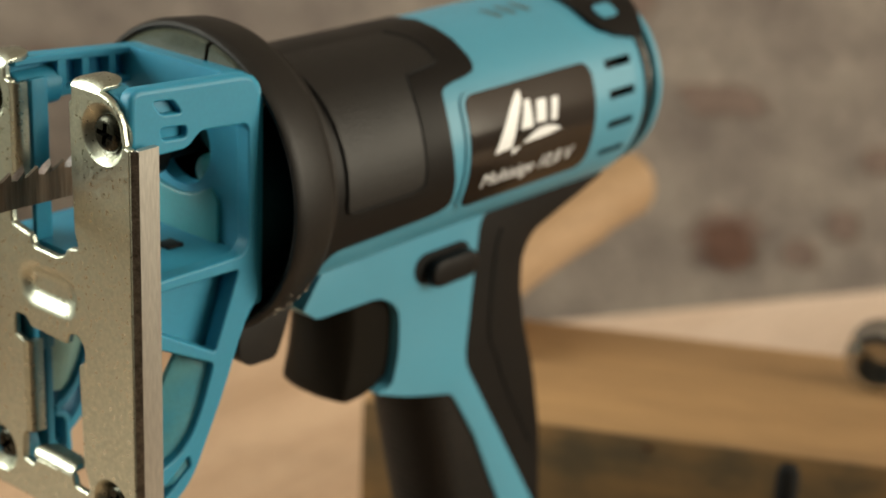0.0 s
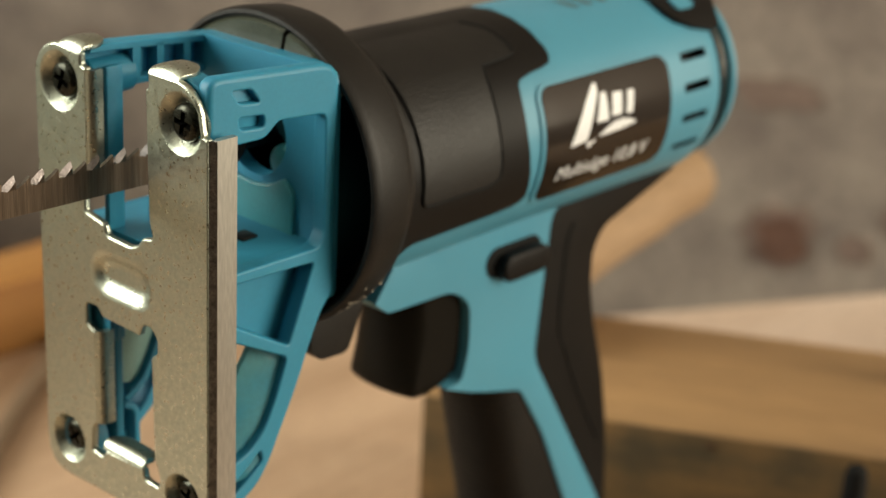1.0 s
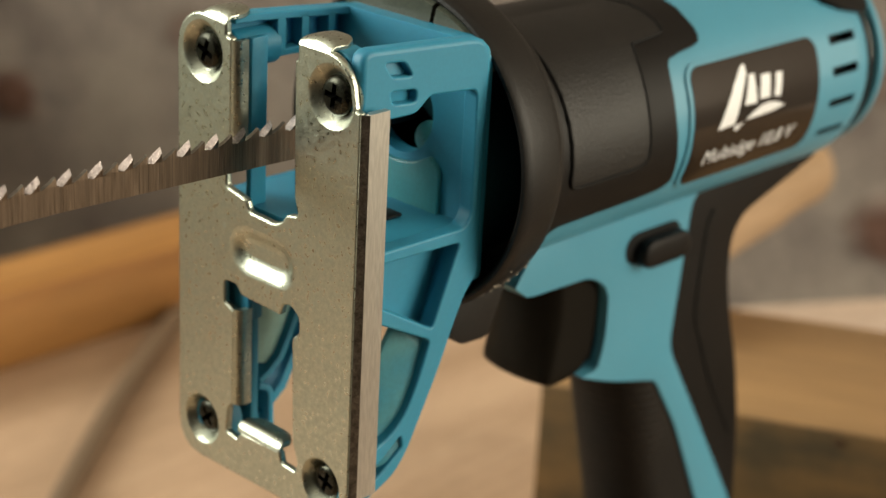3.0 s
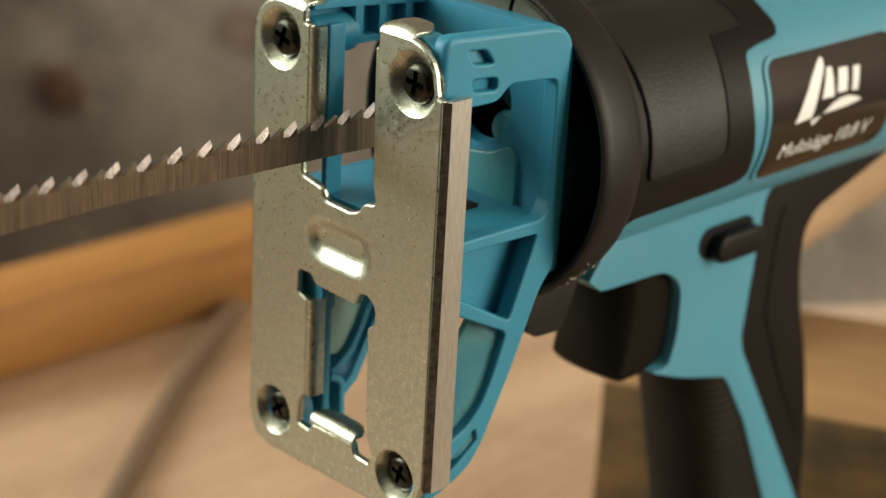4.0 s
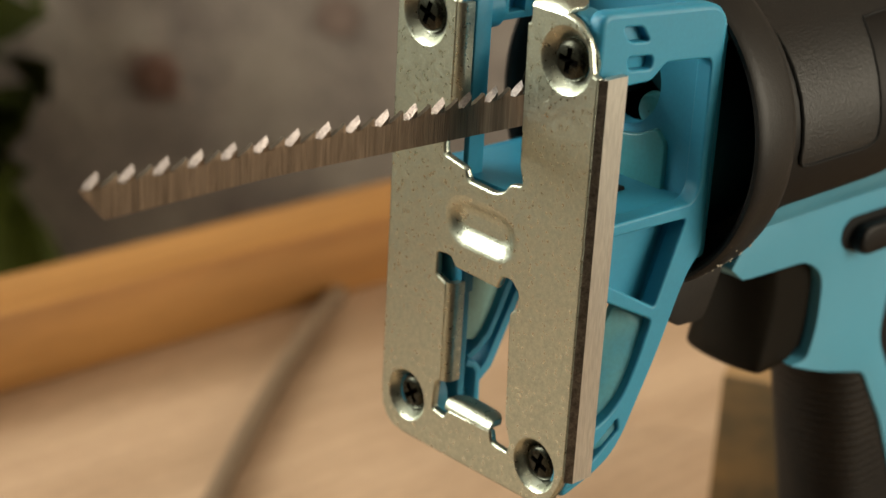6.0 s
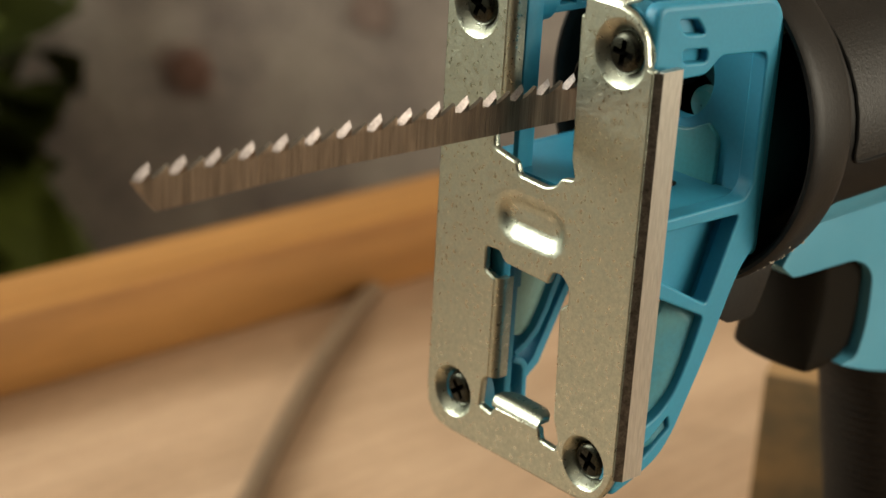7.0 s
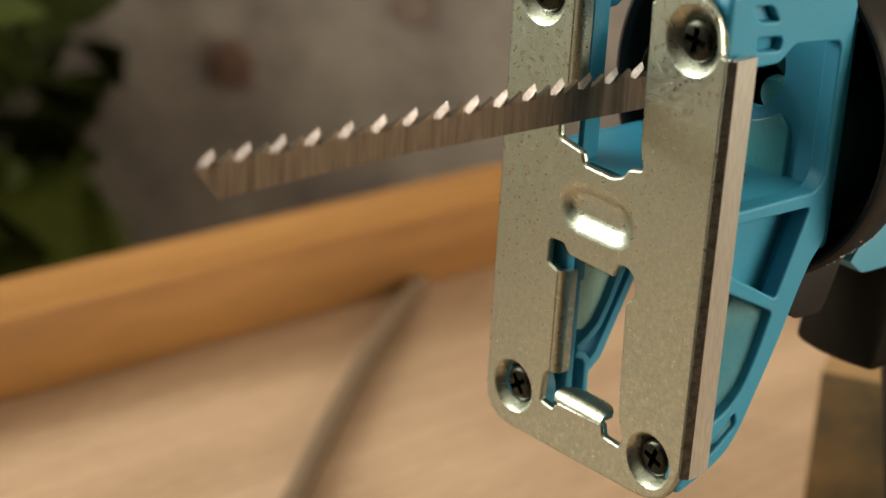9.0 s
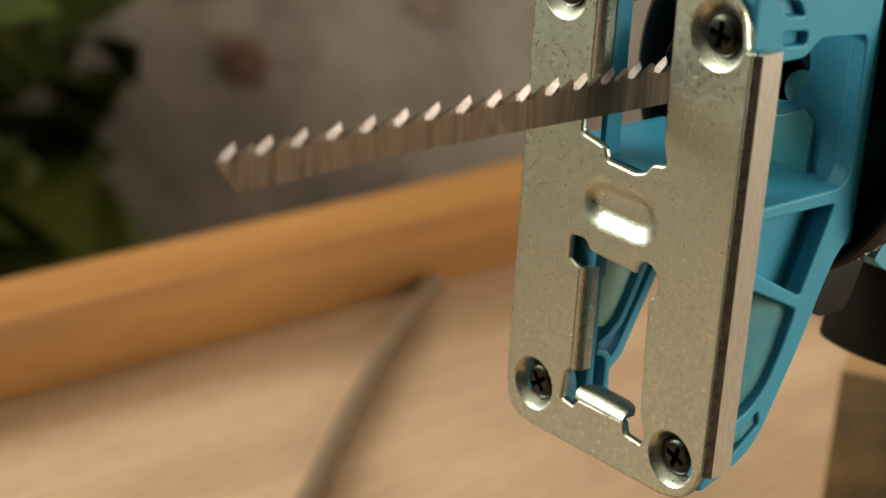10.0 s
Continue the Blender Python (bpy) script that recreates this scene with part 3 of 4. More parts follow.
shoe = thing("shoe_plate", 0, CY, 0, "", "")
shoe.parent = saw
shoe.location = TO_WORLD @ Vector((0, CY, 0)) - saw.location
bm = bmesh.new()
sheet(bm, outer, [lower_slot], "x", -0.6, 0.6, [EMBOSS] + [circle(a, b, 4.6 * dimple(b), 32) for a, b in SCREWS], 0.36)
prof = [(0.0, 0.0), (0.4, 0.05), (0.9, 0.22), (1.4, 0.52), (1.9, 0.82), (2.4, 1.0), (2.9, 1.06)]
rings = dish(bm, [(inset(EMBOSS, k), -0.6 + d) for k, d in prof])
bm.faces.new(rings[-1])
rings = dish(bm, [(inset(EMBOSS, k), 0.6 + d) for k, d in ((0.0, 0.0), (1.2, 0.5), (2.4, 1.0))])
bm.faces.new(rings[-1])
for a, b in SCREWS:
    prof = [(4.6, 0.0), (4.45, 0.05), (4.2, 0.24), (3.85, 0.62), (3.5, 1.1), (3.2, 1.55), (3.0, 1.9), (2.7, 2.1), (1.0, 2.12)]
    rings = dish(bm, [(circle(a, b, r * dimple(b), 32), -0.6 + d * (0.75 if b > 1 else 1.1)) for r, d in prof])
    bm.faces.new(rings[-1])
    rings = dish(bm, [(circle(a, b, r * dimple(b), 32), x) for r, x in ((4.6, 0.6), (4.3, 1.2), (3.8, 2.1), (3.3, 2.3), (1.0, 2.4))])
    bm.faces.new(rings[-1])
# The long bent edge, the inner lips and the tongues are folded back from the plate.


def fold(bm, y, side, z0, z1, depth, r=1.5, t=1.1, steps=6):
    """An upright lip folded back along the plate's edge; side -1 folds towards -y."""
    prof = [(-0.6, y)]
    for i in range(steps + 1):
        a = math.pi / 2 * i / steps
        prof.append((-0.6 + r * (1 - math.cos(a)), y + side * r * math.sin(a)))
    prof.append((depth, y + side * r))
    back = [(depth, y + side * (r - t))]
    for i in range(steps, -1, -1):
        a = math.pi / 2 * i / steps
        back.append((-0.6 + t + (r - t) * (1 - math.cos(a)), y + side * (r - t) * math.sin(a)))
    back.append((-0.6 + t, y))
    slab(prof + back, "z", z0, z1, 0.0, bm=bm)


FOLDS = ((20.7, -1, 44.2, 61.0, 1.6, 1.2, 1.0), (19.7, -1, 5.2, 20.6, 1.9, 1.2, 1.0))


def tongue(bm, y0, y1, z, depth, dome, r=1.9, t=1.1):
    """A lip folded back at an upper edge, its top slightly domed and its free corners rounded."""
    prof = [(-0.6, z)] + [(-0.6 + r * (1 - math.cos(a)), z + r * math.sin(a)) for a in np.linspace(0.2, math.pi / 2, 6)] + [(0.6 * depth + 0.4, z + r), (depth, z + r - 0.15)]
    prof += [(depth, z + r - t), (-0.6 + t + 0.2, z + r - t), (-0.6 + t, z)]
    rings = []
    for s in np.linspace(-1, 1, 17):
        back, drop = 1 - 0.42 * abs(s) ** 5, dome * abs(s) ** 3
        rings.append([bm.verts.new((-0.6 + (x + 0.6) * back, (y0 + y1) / 2 + s * (y1 - y0) / 2, h - drop * min(1.0, max(0.0, (h - z) / r)))) for x, h in prof])
    for r0, r1 in zip(rings, rings[1:]):
        for i in range(len(prof)):
            j = (i + 1) % len(prof)
            bm.faces.new((r0[i], r0[j], r1[j], r1[i]))
    bm.faces.new(rings[0]), bm.faces.new(rings[-1])


def soft_edge(ob):
    bev = ob.modifiers.new("edge", "BEVEL")
    bev.width, bev.segments, bev.limit_method, bev.angle_limit, bev.harden_normals = 0.0006, 2, "ANGLE", radians(50), True


part("plate", bm, ZINC, shoe, "zinc-plated pressed steel plate", 38, flat=True)
# The long flange, bent back along the plate's edge.
bm = bmesh.new()
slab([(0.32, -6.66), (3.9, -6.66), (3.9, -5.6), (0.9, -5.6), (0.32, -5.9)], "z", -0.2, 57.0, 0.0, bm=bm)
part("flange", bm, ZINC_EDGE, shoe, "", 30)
# Bend strip, coloured dark for what it reflects.
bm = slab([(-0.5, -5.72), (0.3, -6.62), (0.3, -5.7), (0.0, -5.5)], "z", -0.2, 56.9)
part("flange_bend", bm, ZINC_BEND, shoe, "speckled flange bend with its dark reflection painted in", 30)
bm = slab([(-0.58, -5.3), (-0.74, -5.5), (-0.74, -5.66), (-0.56, -5.78), (-0.3, -5.7), (-0.3, -5.3)], "z", 0.4, 56.8)
part("edge_bead", bm, ZINC, shoe, "", 60)
for spec in FOLDS:
    bm = bmesh.new()
    fold(bm, *spec)
    part("folded_edge", bm, ZINC, shoe, "", 40, flat=True)
for spec in ((0.4, 6.8, 63.4, 4.6, 0.75), (21.8, 27.2, 62.9, 4.6, 0.75), (9.1, 18.7, 1.0, 3.2, 0.15)):
    bm = bmesh.new()
    tongue(bm, *spec)
    soft_edge(part("folded_tongue", bm, ZINC, shoe))


def screw(a, b, turn):
    """A dark cross-head screw sunk into its dimple."""
    bm = bmesh.new()
    arm = 0.42
    cross = [(-1.7, -arm), (-arm, -arm), (-arm, -1.7), (arm, -1.7), (arm, -arm), (1.7, -arm), (1.7, arm), (arm, arm), (arm, 1.7), (-arm, 1.7), (-arm, arm), (-1.7, arm)]
    c, s = math.cos(turn), math.sin(turn)
    cross = [(a + p * c - q * s, b + p * s + q * c) for p, q in cross]
    dome = [(2.8, 1.6), (2.8, 0.55), (2.7, 0.3), (2.5, 0.08), (2.25, -0.1), (1.95, -0.2)]
    k, sink = 1.0 if b > 1 else 0.95, 0.0 if b > 1 else 0.6
    cross = [(a + (p - a) * k, b + (q - b) * k) for p, q in cross]
    rings = dish(bm, [(circle(a, b, r * k, 24), x + sink) for r, x in dome])
    inner = rings[-1]
    edges = [e for e in bm.edges if e.verts[0] in inner and e.verts[1] in inner]
    vs = [bm.verts.new((-0.24 + sink, p, q)) for p, q in cross]
    edges += [bm.edges.new((vs[i], vs[(i + 1) % 12])) for i in range(12)]
    bmesh.ops.triangle_fill(bm, use_beauty=True, use_dissolve=False, edges=edges)
    floor_vs = [bm.verts.new((0.8 + sink, a + (p - a) * 0.5, b + (q - b) * 0.5)) for p, q in cross]
    for i in range(12):
        j = (i + 1) % 12
        bm.faces.new((vs[i], vs[j], floor_vs[j], floor_vs[i])).material_index = 1
    bm.faces.new(floor_vs).material_index = 1
    ob = part("screw", bm, SCREW, shoe, "dark cross-head screw", 30)
    ob.data.materials.append(PIT)
    return ob


for (a, b), turn in zip(SCREWS, (0.3, 0.9, 0.12, 0.35)):
    screw(a, b, turn)


# --- saw blade, teeth set to both sides in turn
bm = bmesh.new()
BY, HALF = 13.4, 0.34
TIP_X, ROOT_X = -64.0, 21.0


def low_line(x):
    return 45.6 - 0.45 * max(0.0, min(1.0, (-40 - x) / 20)) - 1.0 * max(0.0, min(1.0, (x + 34) / 40))


PITCH, FIRST = 2.3675, -63.35
upper = [(x, 49.15) for x in np.linspace(-63.45, ROOT_X, 60)]
lower = [(x, low_line(x)) for x in np.linspace(ROOT_X, -60.4, 30)]
slab(upper + lower, "y", BY - HALF, BY + HALF, 0.0, bm=bm)
blade = thing("saw_blade", -20, CY, 45, "", "")
blade.parent = saw
blade.location = TO_WORLD @ Vector((-20, CY, 45)) - saw.location
part("blade_body", bm, STEEL, blade, "ground steel blade with fine grinding lines")


def tooth(x, near, z=49.2):
    """One hook of the blade. Its back is ground askew: in turn the bevel looks to the near and to the far side."""
    bm = bmesh.new()
    lo, hi = BY - HALF, BY + HALF
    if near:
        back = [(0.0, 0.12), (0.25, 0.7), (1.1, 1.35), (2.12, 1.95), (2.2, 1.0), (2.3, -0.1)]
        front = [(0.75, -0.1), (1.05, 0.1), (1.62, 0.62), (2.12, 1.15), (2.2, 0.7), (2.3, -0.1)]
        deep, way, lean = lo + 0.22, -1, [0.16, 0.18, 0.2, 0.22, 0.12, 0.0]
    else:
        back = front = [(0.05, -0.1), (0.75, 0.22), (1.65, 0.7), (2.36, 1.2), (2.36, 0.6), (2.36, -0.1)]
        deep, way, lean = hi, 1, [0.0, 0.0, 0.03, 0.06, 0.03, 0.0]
    a = [bm.verts.new((x + p, lo + way * k, z + q)) for (p, q), k in zip(front, lean)]
    c = [bm.verts.new((x + p, deep, z + q)) for p, q in back]
    for k in range(6):
        m = (k + 1) % 6
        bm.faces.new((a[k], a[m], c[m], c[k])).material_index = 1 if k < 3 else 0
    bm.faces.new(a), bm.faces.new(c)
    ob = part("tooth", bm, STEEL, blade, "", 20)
    # The bevels' glint and shade are painted through these two steels.
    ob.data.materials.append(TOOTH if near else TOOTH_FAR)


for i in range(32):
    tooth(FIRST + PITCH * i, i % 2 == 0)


# --- blue bracket behind the plate
def far_arm(bm):
    """The rail behind: a thin skin with pockets between its ribs."""
    rail = [(2.0, 63.6), (7.0, 63.3), (25.8, 61.6), (25.8, 56.2), (8.0, 56.4), (2.0, 55.0)]
    slab(rail, "y", 25.2, 26.0, 0.2, 1, bm=bm)
    slab([(2.0, 63.6), (7.0, 63.3), (25.8, 61.6), (25.8, 60.5), (7.0, 62.2), (2.0, 62.4)], "y", 22.9, 25.3, 0.15, 1, bm=bm)
    slab([(6.0, 57.4), (25.8, 57.2), (25.8, 56.2), (6.0, 56.4)], "y", 22.9, 25.3, 0.15, 1, bm=bm)
    for x0, x1 in ((9.8, 11.2), (14.4, 15.6), (19.6, 20.8), (24.4, 25.8)):
        box(bm, x0, x1, 22.9, 25.3, 57.0, 62.0 if x1 < 20 else 61.3)


def low_wall(bm, y0, y1):
    tri = smooth_path([(2.8, 33.8), (21.4, 33.2), (16.5, 21.1), (2.8, 29.0)], [0.4, 0.7, 0.7, 0.4])
    low = smooth_path([(2.8, 26.2), (16.2, 19.3), (14.2, 13.6), (11.9, 8.9), (9.1, 6.2), (2.8, 4.0)], [0.4, 0.8, 4, 3, 3, 0.5])
    sheet(bm, smooth_path([(0.8, 34.8), (25.8, 34.6), (26.0, 27.5), (23.6, 25.2), (21.8, 21.7), (18.6, 13.9), (12.8, 2.4), (10.4, -0.5), (7.0, -2.2), (0.8, -4.2)], [0.5, 1, 2, 1.5, 3, 3, 2, 2, 2, 0.5]), [tri, low], "y", y0, y1, rim=0.4)


def bracket_wall(bm, y0, y1):
    profile = smooth_path([(0.8, 54.0), (0.9, 64.9), (8.0, 64.4), (22.6, 63.4), (24.6, 62.6), (25.8, 60.5), (26.0, 27.5), (23.6, 25.2), (21.8, 21.7), (18.6, 13.9), (12.8, 2.4), (10.4, -0.5), (7.0, -2.2), (0.8, -4.2), (0.8, 52.0)],
                          [0.3, 2.2, 2, 2, 1, 2, 2, 1.5, 3, 3, 2, 2, 2, 1.6, 0.3])
    arm_window = smooth_path([(2.8, 54.6), (11.2, 54.5), (13.9, 56.6), (23.2, 55.8), (23.4, 37.0), (22.0, 35.3), (2.8, 35.5)], [0.5, 1, 0.8, 1.2, 1, 0.8, 0.5])
    tri = smooth_path([(2.8, 33.8), (21.4, 33.2), (16.5, 21.1), (2.8, 29.0)], [0.4, 0.7, 0.7, 0.4])
    low = smooth_path([(2.8, 26.2), (16.2, 19.3), (14.2, 13.6), (11.9, 8.9), (9.1, 6.2), (2.8, 4.0)], [0.4, 0.8, 4, 3, 3, 0.5])
    slot = smooth_path([(2.8, 0.9), (7.0, 2.4), (11.1, 5.6), (11.5, 3.6), (7.1, 0.5), (2.8, -1.4)], [0.3, 1, 0.5, 0.5, 0.8, 0.3])
    win_a = smooth_path([(4.9, 62.5), (8.6, 62.2), (10.3, 60.0), (6.5, 60.4)], 0.7)
    win_b = smooth_path([(6.2, 58.4), (11.1, 58.0), (11.1, 56.2), (6.7, 56.6)], 0.7)
    sheet(bm, profile, [arm_window, tri, low, slot, win_a, win_b], "y", y0, y1, rim=(0.85, 0.35), steps=4)


bracket = thing("bracket", 12, CY, 0, "", "")
bracket.parent = saw
bracket.location = TO_WORLD @ Vector((12, CY, 0)) - saw.location
bm = bmesh.new()
bracket_wall(bm, -4.3, -1.6)
part("side_wall", bm, BLUE_SATIN, bracket, "", 40, flat=True)
bm = bmesh.new()
low_wall(bm, 28.6, 31.2)
part("side_wall", bm, BLUE_SATIN, bracket, "", 40, flat=True)
bm = bmesh.new()
far_arm(bm)
part("arm", bm, BLUE_SATIN, bracket)
bm = bmesh.new()
sheet(bm, smooth_path([(-3.9, 25.6), (30.9, 25.6), (30.9, 33.0), (26.0, 35.0), (26.0, 61.9), (-3.9, 62.2)], [2, 2, 2, 2, 2, 4]), [circle(11.2, 49.2, 6.7, 36)], "x", 23.6, 26.4)
part("back_plate", bm, BLUE_SATIN, bracket)
bm = bmesh.new()
slab(smooth_path([(2.2, 33.0), (18.4, 33.0), (18.4, 42.6), (14.8, 41.7), (11.2, 41.3), (7.6, 41.8), (4.2, 43.6), (2.2, 41.8)], [2.2, 0.3, 0.4, 0.6, 1, 1, 0.6, 0.8]), "x", 22.8, 23.8, 0.45, 3, bm=bm)
part("inner_housing", bm, TEAL, bracket, "pale aqua plastic cover inside the bracket")
# Shelf under the opening, the sloping web and the curved web below it.
SHELF = [(4.0, 35.4), (23.8, 35.2), (23.8, 33.4), (4.0, 33.6)]
SLOPE = [(4.0, 28.3), (16.6, 21.1), (16.4, 19.4), (4.0, 25.8)]
STRUT = [(23.4, 25.6), (25.2, 26.4), (21.4, 21.4), (18.3, 13.9), (12.6, 2.6), (9.6, 0.2), (8.6, 1.4), (11.4, 3.8), (16.9, 14.4), (20.0, 21.8)]
INNER_RIB = [(16.0, 21.0), (14.2, 16.2), (12.4, 12.2), (10.6, 8.8), (8.4, 6.9), (6.2, 5.9), (5.8, 6.9), (7.8, 7.9), (9.7, 9.6), (11.3, 12.6), (13.0, 16.6), (14.8, 21.4)]
FOOT_RIB = [(6.0, 6.0), (8.0, 5.1), (8.7, 4.2), (8.9, -2.0), (7.9, -2.2), (7.7, 3.6), (7.3, 4.3), (5.6, 5.1)]
for y0, y1, pts in ((-1.8, 28.8, SHELF), (-1.8, 5.4, SLOPE), (21.6, 28.8, SLOPE), (-1.8, 5.4, STRUT), (22.8, 28.8, STRUT), (21.2, 28.8, INNER_RIB), (21.2, 28.8, FOOT_RIB)):
    bm = slab(pts, "y", y0, y1, 0.25, 2)
    part("rib", bm, BLUE_SATIN, bracket)
for y0, y1 in ((-1.8, 5.4), (23.0, 28.8)):
    bm = slab([(1.4, -3.8), (7.0, -1.9), (10.2, 0.2), (9.4, 1.4), (6.6, -0.4), (1.4, -2.2)], "y", y0, y1, 0.2, 2)
    part("rib", bm, BLUE_SATIN, bracket)
bm = slab([(22.2, 33.8), (24.8, 33.8), (20.2, 20.4), (17.6, 20.4)], "y", -1.8, 1.4)
part("rib", bm, BLUE_SATIN, bracket)
for y in (-0.3, 25.8):
    bm = slab([(2.0, 34.4), (24.6, 34.2), (19.2, 20.0), (2.0, 27.6)], "y", y, y + 1.4, 0.0)
    part("web", bm, BLUE_SATIN, bracket)
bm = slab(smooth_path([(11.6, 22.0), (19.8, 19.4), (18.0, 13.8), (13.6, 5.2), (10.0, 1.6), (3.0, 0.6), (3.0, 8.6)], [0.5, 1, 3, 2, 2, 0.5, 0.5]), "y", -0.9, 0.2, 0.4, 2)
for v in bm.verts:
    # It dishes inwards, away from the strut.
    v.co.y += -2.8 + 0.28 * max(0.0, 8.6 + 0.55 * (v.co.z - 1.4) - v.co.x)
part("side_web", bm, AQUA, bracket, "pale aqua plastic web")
# Far web: light from behind is painted into its paler plastic.
bm = slab([(4.6, 24.0), (15.4, 21.2), (13.4, 15.8), (11.8, 12.2), (10.0, 9.0), (8.0, 8.4), (4.6, 9.4)], "y", 22.6, 23.3)
part("side_web", bm, BACKLIT_AQUA, bracket, "aqua plastic web with its backlit glow painted in")
for a, b in SCREWS:
    bm = bmesh.new()
    wide, deep = (3.0, 10.5) if a > 1 and b > 1 else ((5.1, 4.6) if b > 1 else (5.0, 3.4))
    lathe(bm, [(3.0, 0.1), (3.0, wide - 0.6), (0.9 if wide > 4 else 2.6, wide - 0.5), (0.9 if wide > 4 else 2.6, wide - 0.2), (1.2 if wide > 4 else 2.9, wide), (deep - 0.3, wide), (deep, wide - 0.3), (deep, 0.1)], a + (-1.6 if a > 1 and b > 1 else (1.0 if b > 1 else 0.0)), b + (1.0 if b > 1 and a < 1 else 0.0), 32)
    part("screw_post", bm, BLUE_SATIN, bracket)
bm = bmesh.new()
box(bm, 3.6, 11.8, -2.9, -0.4, 55.9, 63.0, 0.2)
part("arm_lining", bm, BLUE_SATIN, bracket)

bm = bmesh.new()
box(bm, 1.4, 2.6, 18.8, 25.0, 18.4, 27.6, 0.2)
part("stop", bm, BLUE_SATIN, bracket)
for y0, y1 in ((21.2, 22.4), (4.2, 5.4)):
    bm = bmesh.new()
    box(bm, 3.6, 6.6, y0, y1, 33.0, 60.5, 0.3)
    part("upright", bm, BLUE_SATIN, bracket)
for y0, y1 in ((21.2, 28.4), (1.2, 8.2)):
    bm = bmesh.new()
    box(bm, 4.4, 6.2, y0, y1, 17.0, 34.0, 0.3)
    part("upright", bm, BLUE_SATIN, bracket)
for y0, y1 in ((21.4, 28.4), (1.6, 6.4)):
    bm = bmesh.new()
    box(bm, 4.4, 5.8, y0, y1, -3.0, 19.2, 0.3)
    part("upright", bm, BLUE_SATIN, bracket)

bm = bmesh.new()
box(bm, 15.4, 18.4, 4.8, 7.8, 35.2, 35.8, 0.2)
part("shelf_stop", bm, DARK, bracket, "small black stop on the shelf")

# Plunger that drives the blade.
bm = bmesh.new()
lathe(bm, [(26.3, 2.7), (25.6, 2.6), (25.0, 2.2), (24.7, 1.4), (24.6, 0.1)], 7.2, 45.0, 28)
part("inner_boss", bm, TEAL, bracket, "teal plastic boss")
bm = bmesh.new()
lathe(bm, [(8.0, 0.1), (8.0, 3.2), (9.0, 4.2), (15.0, 4.2), (15.2, 4.6), (19.0, 4.6), (19.2, 3.0), (27.0, 3.0)], 12.8, 49.4, 28)
part("blade_clamp", bm, DARK, saw, "black blade clamp on the drive rod")

# --- gearbox collar and its tongue
bm = bmesh.new()
lathe(bm, [(38.0, 0.5), (38.0, 22.0), (27.6, 23.4), (26.6, 23.8), (26.2, 24.3), (26.3, 24.8), (26.8, 25.1), (28.2, 25.2), (33.6, 24.6), (35.0, 24.1), (35.8, 23.4), (36.3, 22.4), (36.7, 21.2), (37.4, 20.6), (39.0, 20.2), (39.0, 10)], CY, 42.0, 96)
collar = part("collar", bm, COLLAR, saw, "matt black rubber collar", 40)
bm = bmesh.new()
rnd = random.Random(4)
for i in range(34):
    th, x = rnd.gauss(-46, 8), rnd.uniform(27.6, 34.6)
    r = 25.15 - 0.11 * (x - 28.2)
    k = rnd.uniform(0.07, 0.2)
    y, z = CY - r * math.cos(radians(th)), 42.0 + r * math.sin(radians(th))
    box(bm, x - k, x + k, y - k * 0.7, y + k * 0.7, z - k * 0.6, z + k * 0.6)
tagged(part("sawdust", bm, SAWDUST, collar, "pale sawdust crumbs"), kind="stuff")
bm = slab(smooth_path([(27.4, 22.0), (27.3, 14.6), (29.3, 12.5), (35.4, 12.2), (37.0, 15.6), (39.4, 22.0)], [0.1, 1, 1.2, 1.2, 1, 0.1]), "y", 2.0, 24.6, 1.6, 3)
part("collar_tongue", bm, COLLAR, saw)
bm = bmesh.new()
lathe(bm, [(30.0, 18.6), (26.6, 18.8), (26.2, 19.2), (26.2, 24.2), (26.8, 24.6), (30.0, 24.4)], CY, 41.0, 40, 78, 128)
part("bayonet_lug", bm, LUG, saw, "grey-green bayonet lug")
bm = bmesh.new()
lathe(bm, [(30.0, 18.6), (26.8, 18.8), (26.4, 19.2), (26.4, 24.0), (27.0, 24.4), (30.0, 24.2)], CY, 41.0, 30, 44, 76.5)
part("bayonet_lug", bm, LUG, saw, "grey-green bayonet lug")
# Round neck between the bracket and the gearbox.
bm = bmesh.new()
lathe(bm, [(26.3, 10.0), (26.3, 17.0), (38.2, 17.0)], CY, 40.0, 48)
part("neck", bm, DEEP_TEAL, saw)

# --- motor housing: blue shell with vents
VENTS = [(23.2, 28.2), (6.6, 11.4), (-10.2, -2.8), (-28.0, -19.0)]
wells = []
bm = bmesh.new()
stops = sorted({float(t) for v in VENTS for t in v} | {float(t) for t in range(-180, 180, 6) if all(abs(t - s) > 1.5 for v in VENTS for s in v)})
xs = [40.0, 46, 52, 58, 64, 70, 76, 84, 92, 100, 108, 112.2, 120.0, 122.6, 123.6, 124.0]
rad = [body_radius(x) for x in xs]
rad[-2], rad[-1] = 19.2, 18.6
grid = [[bm.verts.new(on_body(x, th, r)) for x, r in zip(xs, rad)] for th in stops]
for i in range(len(stops)):
    j = (i + 1) % len(stops)
    for k in range(len(xs) - 1):
        if xs[k] == 112.2 and any(abs(stops[i] - a) < 0.01 for a, b in VENTS):
            d = 3.0
            q = [grid[i][k], grid[i][k + 1], grid[j][k + 1], grid[j][k]]
            inn = []
            for v in q:
                o = Vector((0, v.co.y - CY, v.co.z - CZ)).normalized()
                inn.append(bm.verts.new(v.co - o * d))
            wells.append(([v.co.copy() for v in q], [v.co.copy() for v in inn]))
            bmesh.ops.delete(bm, geom=inn, context="VERTS")
            continue
        bm.faces.new((grid[i][k], grid[i][k + 1], grid[j][k + 1], grid[j][k]))
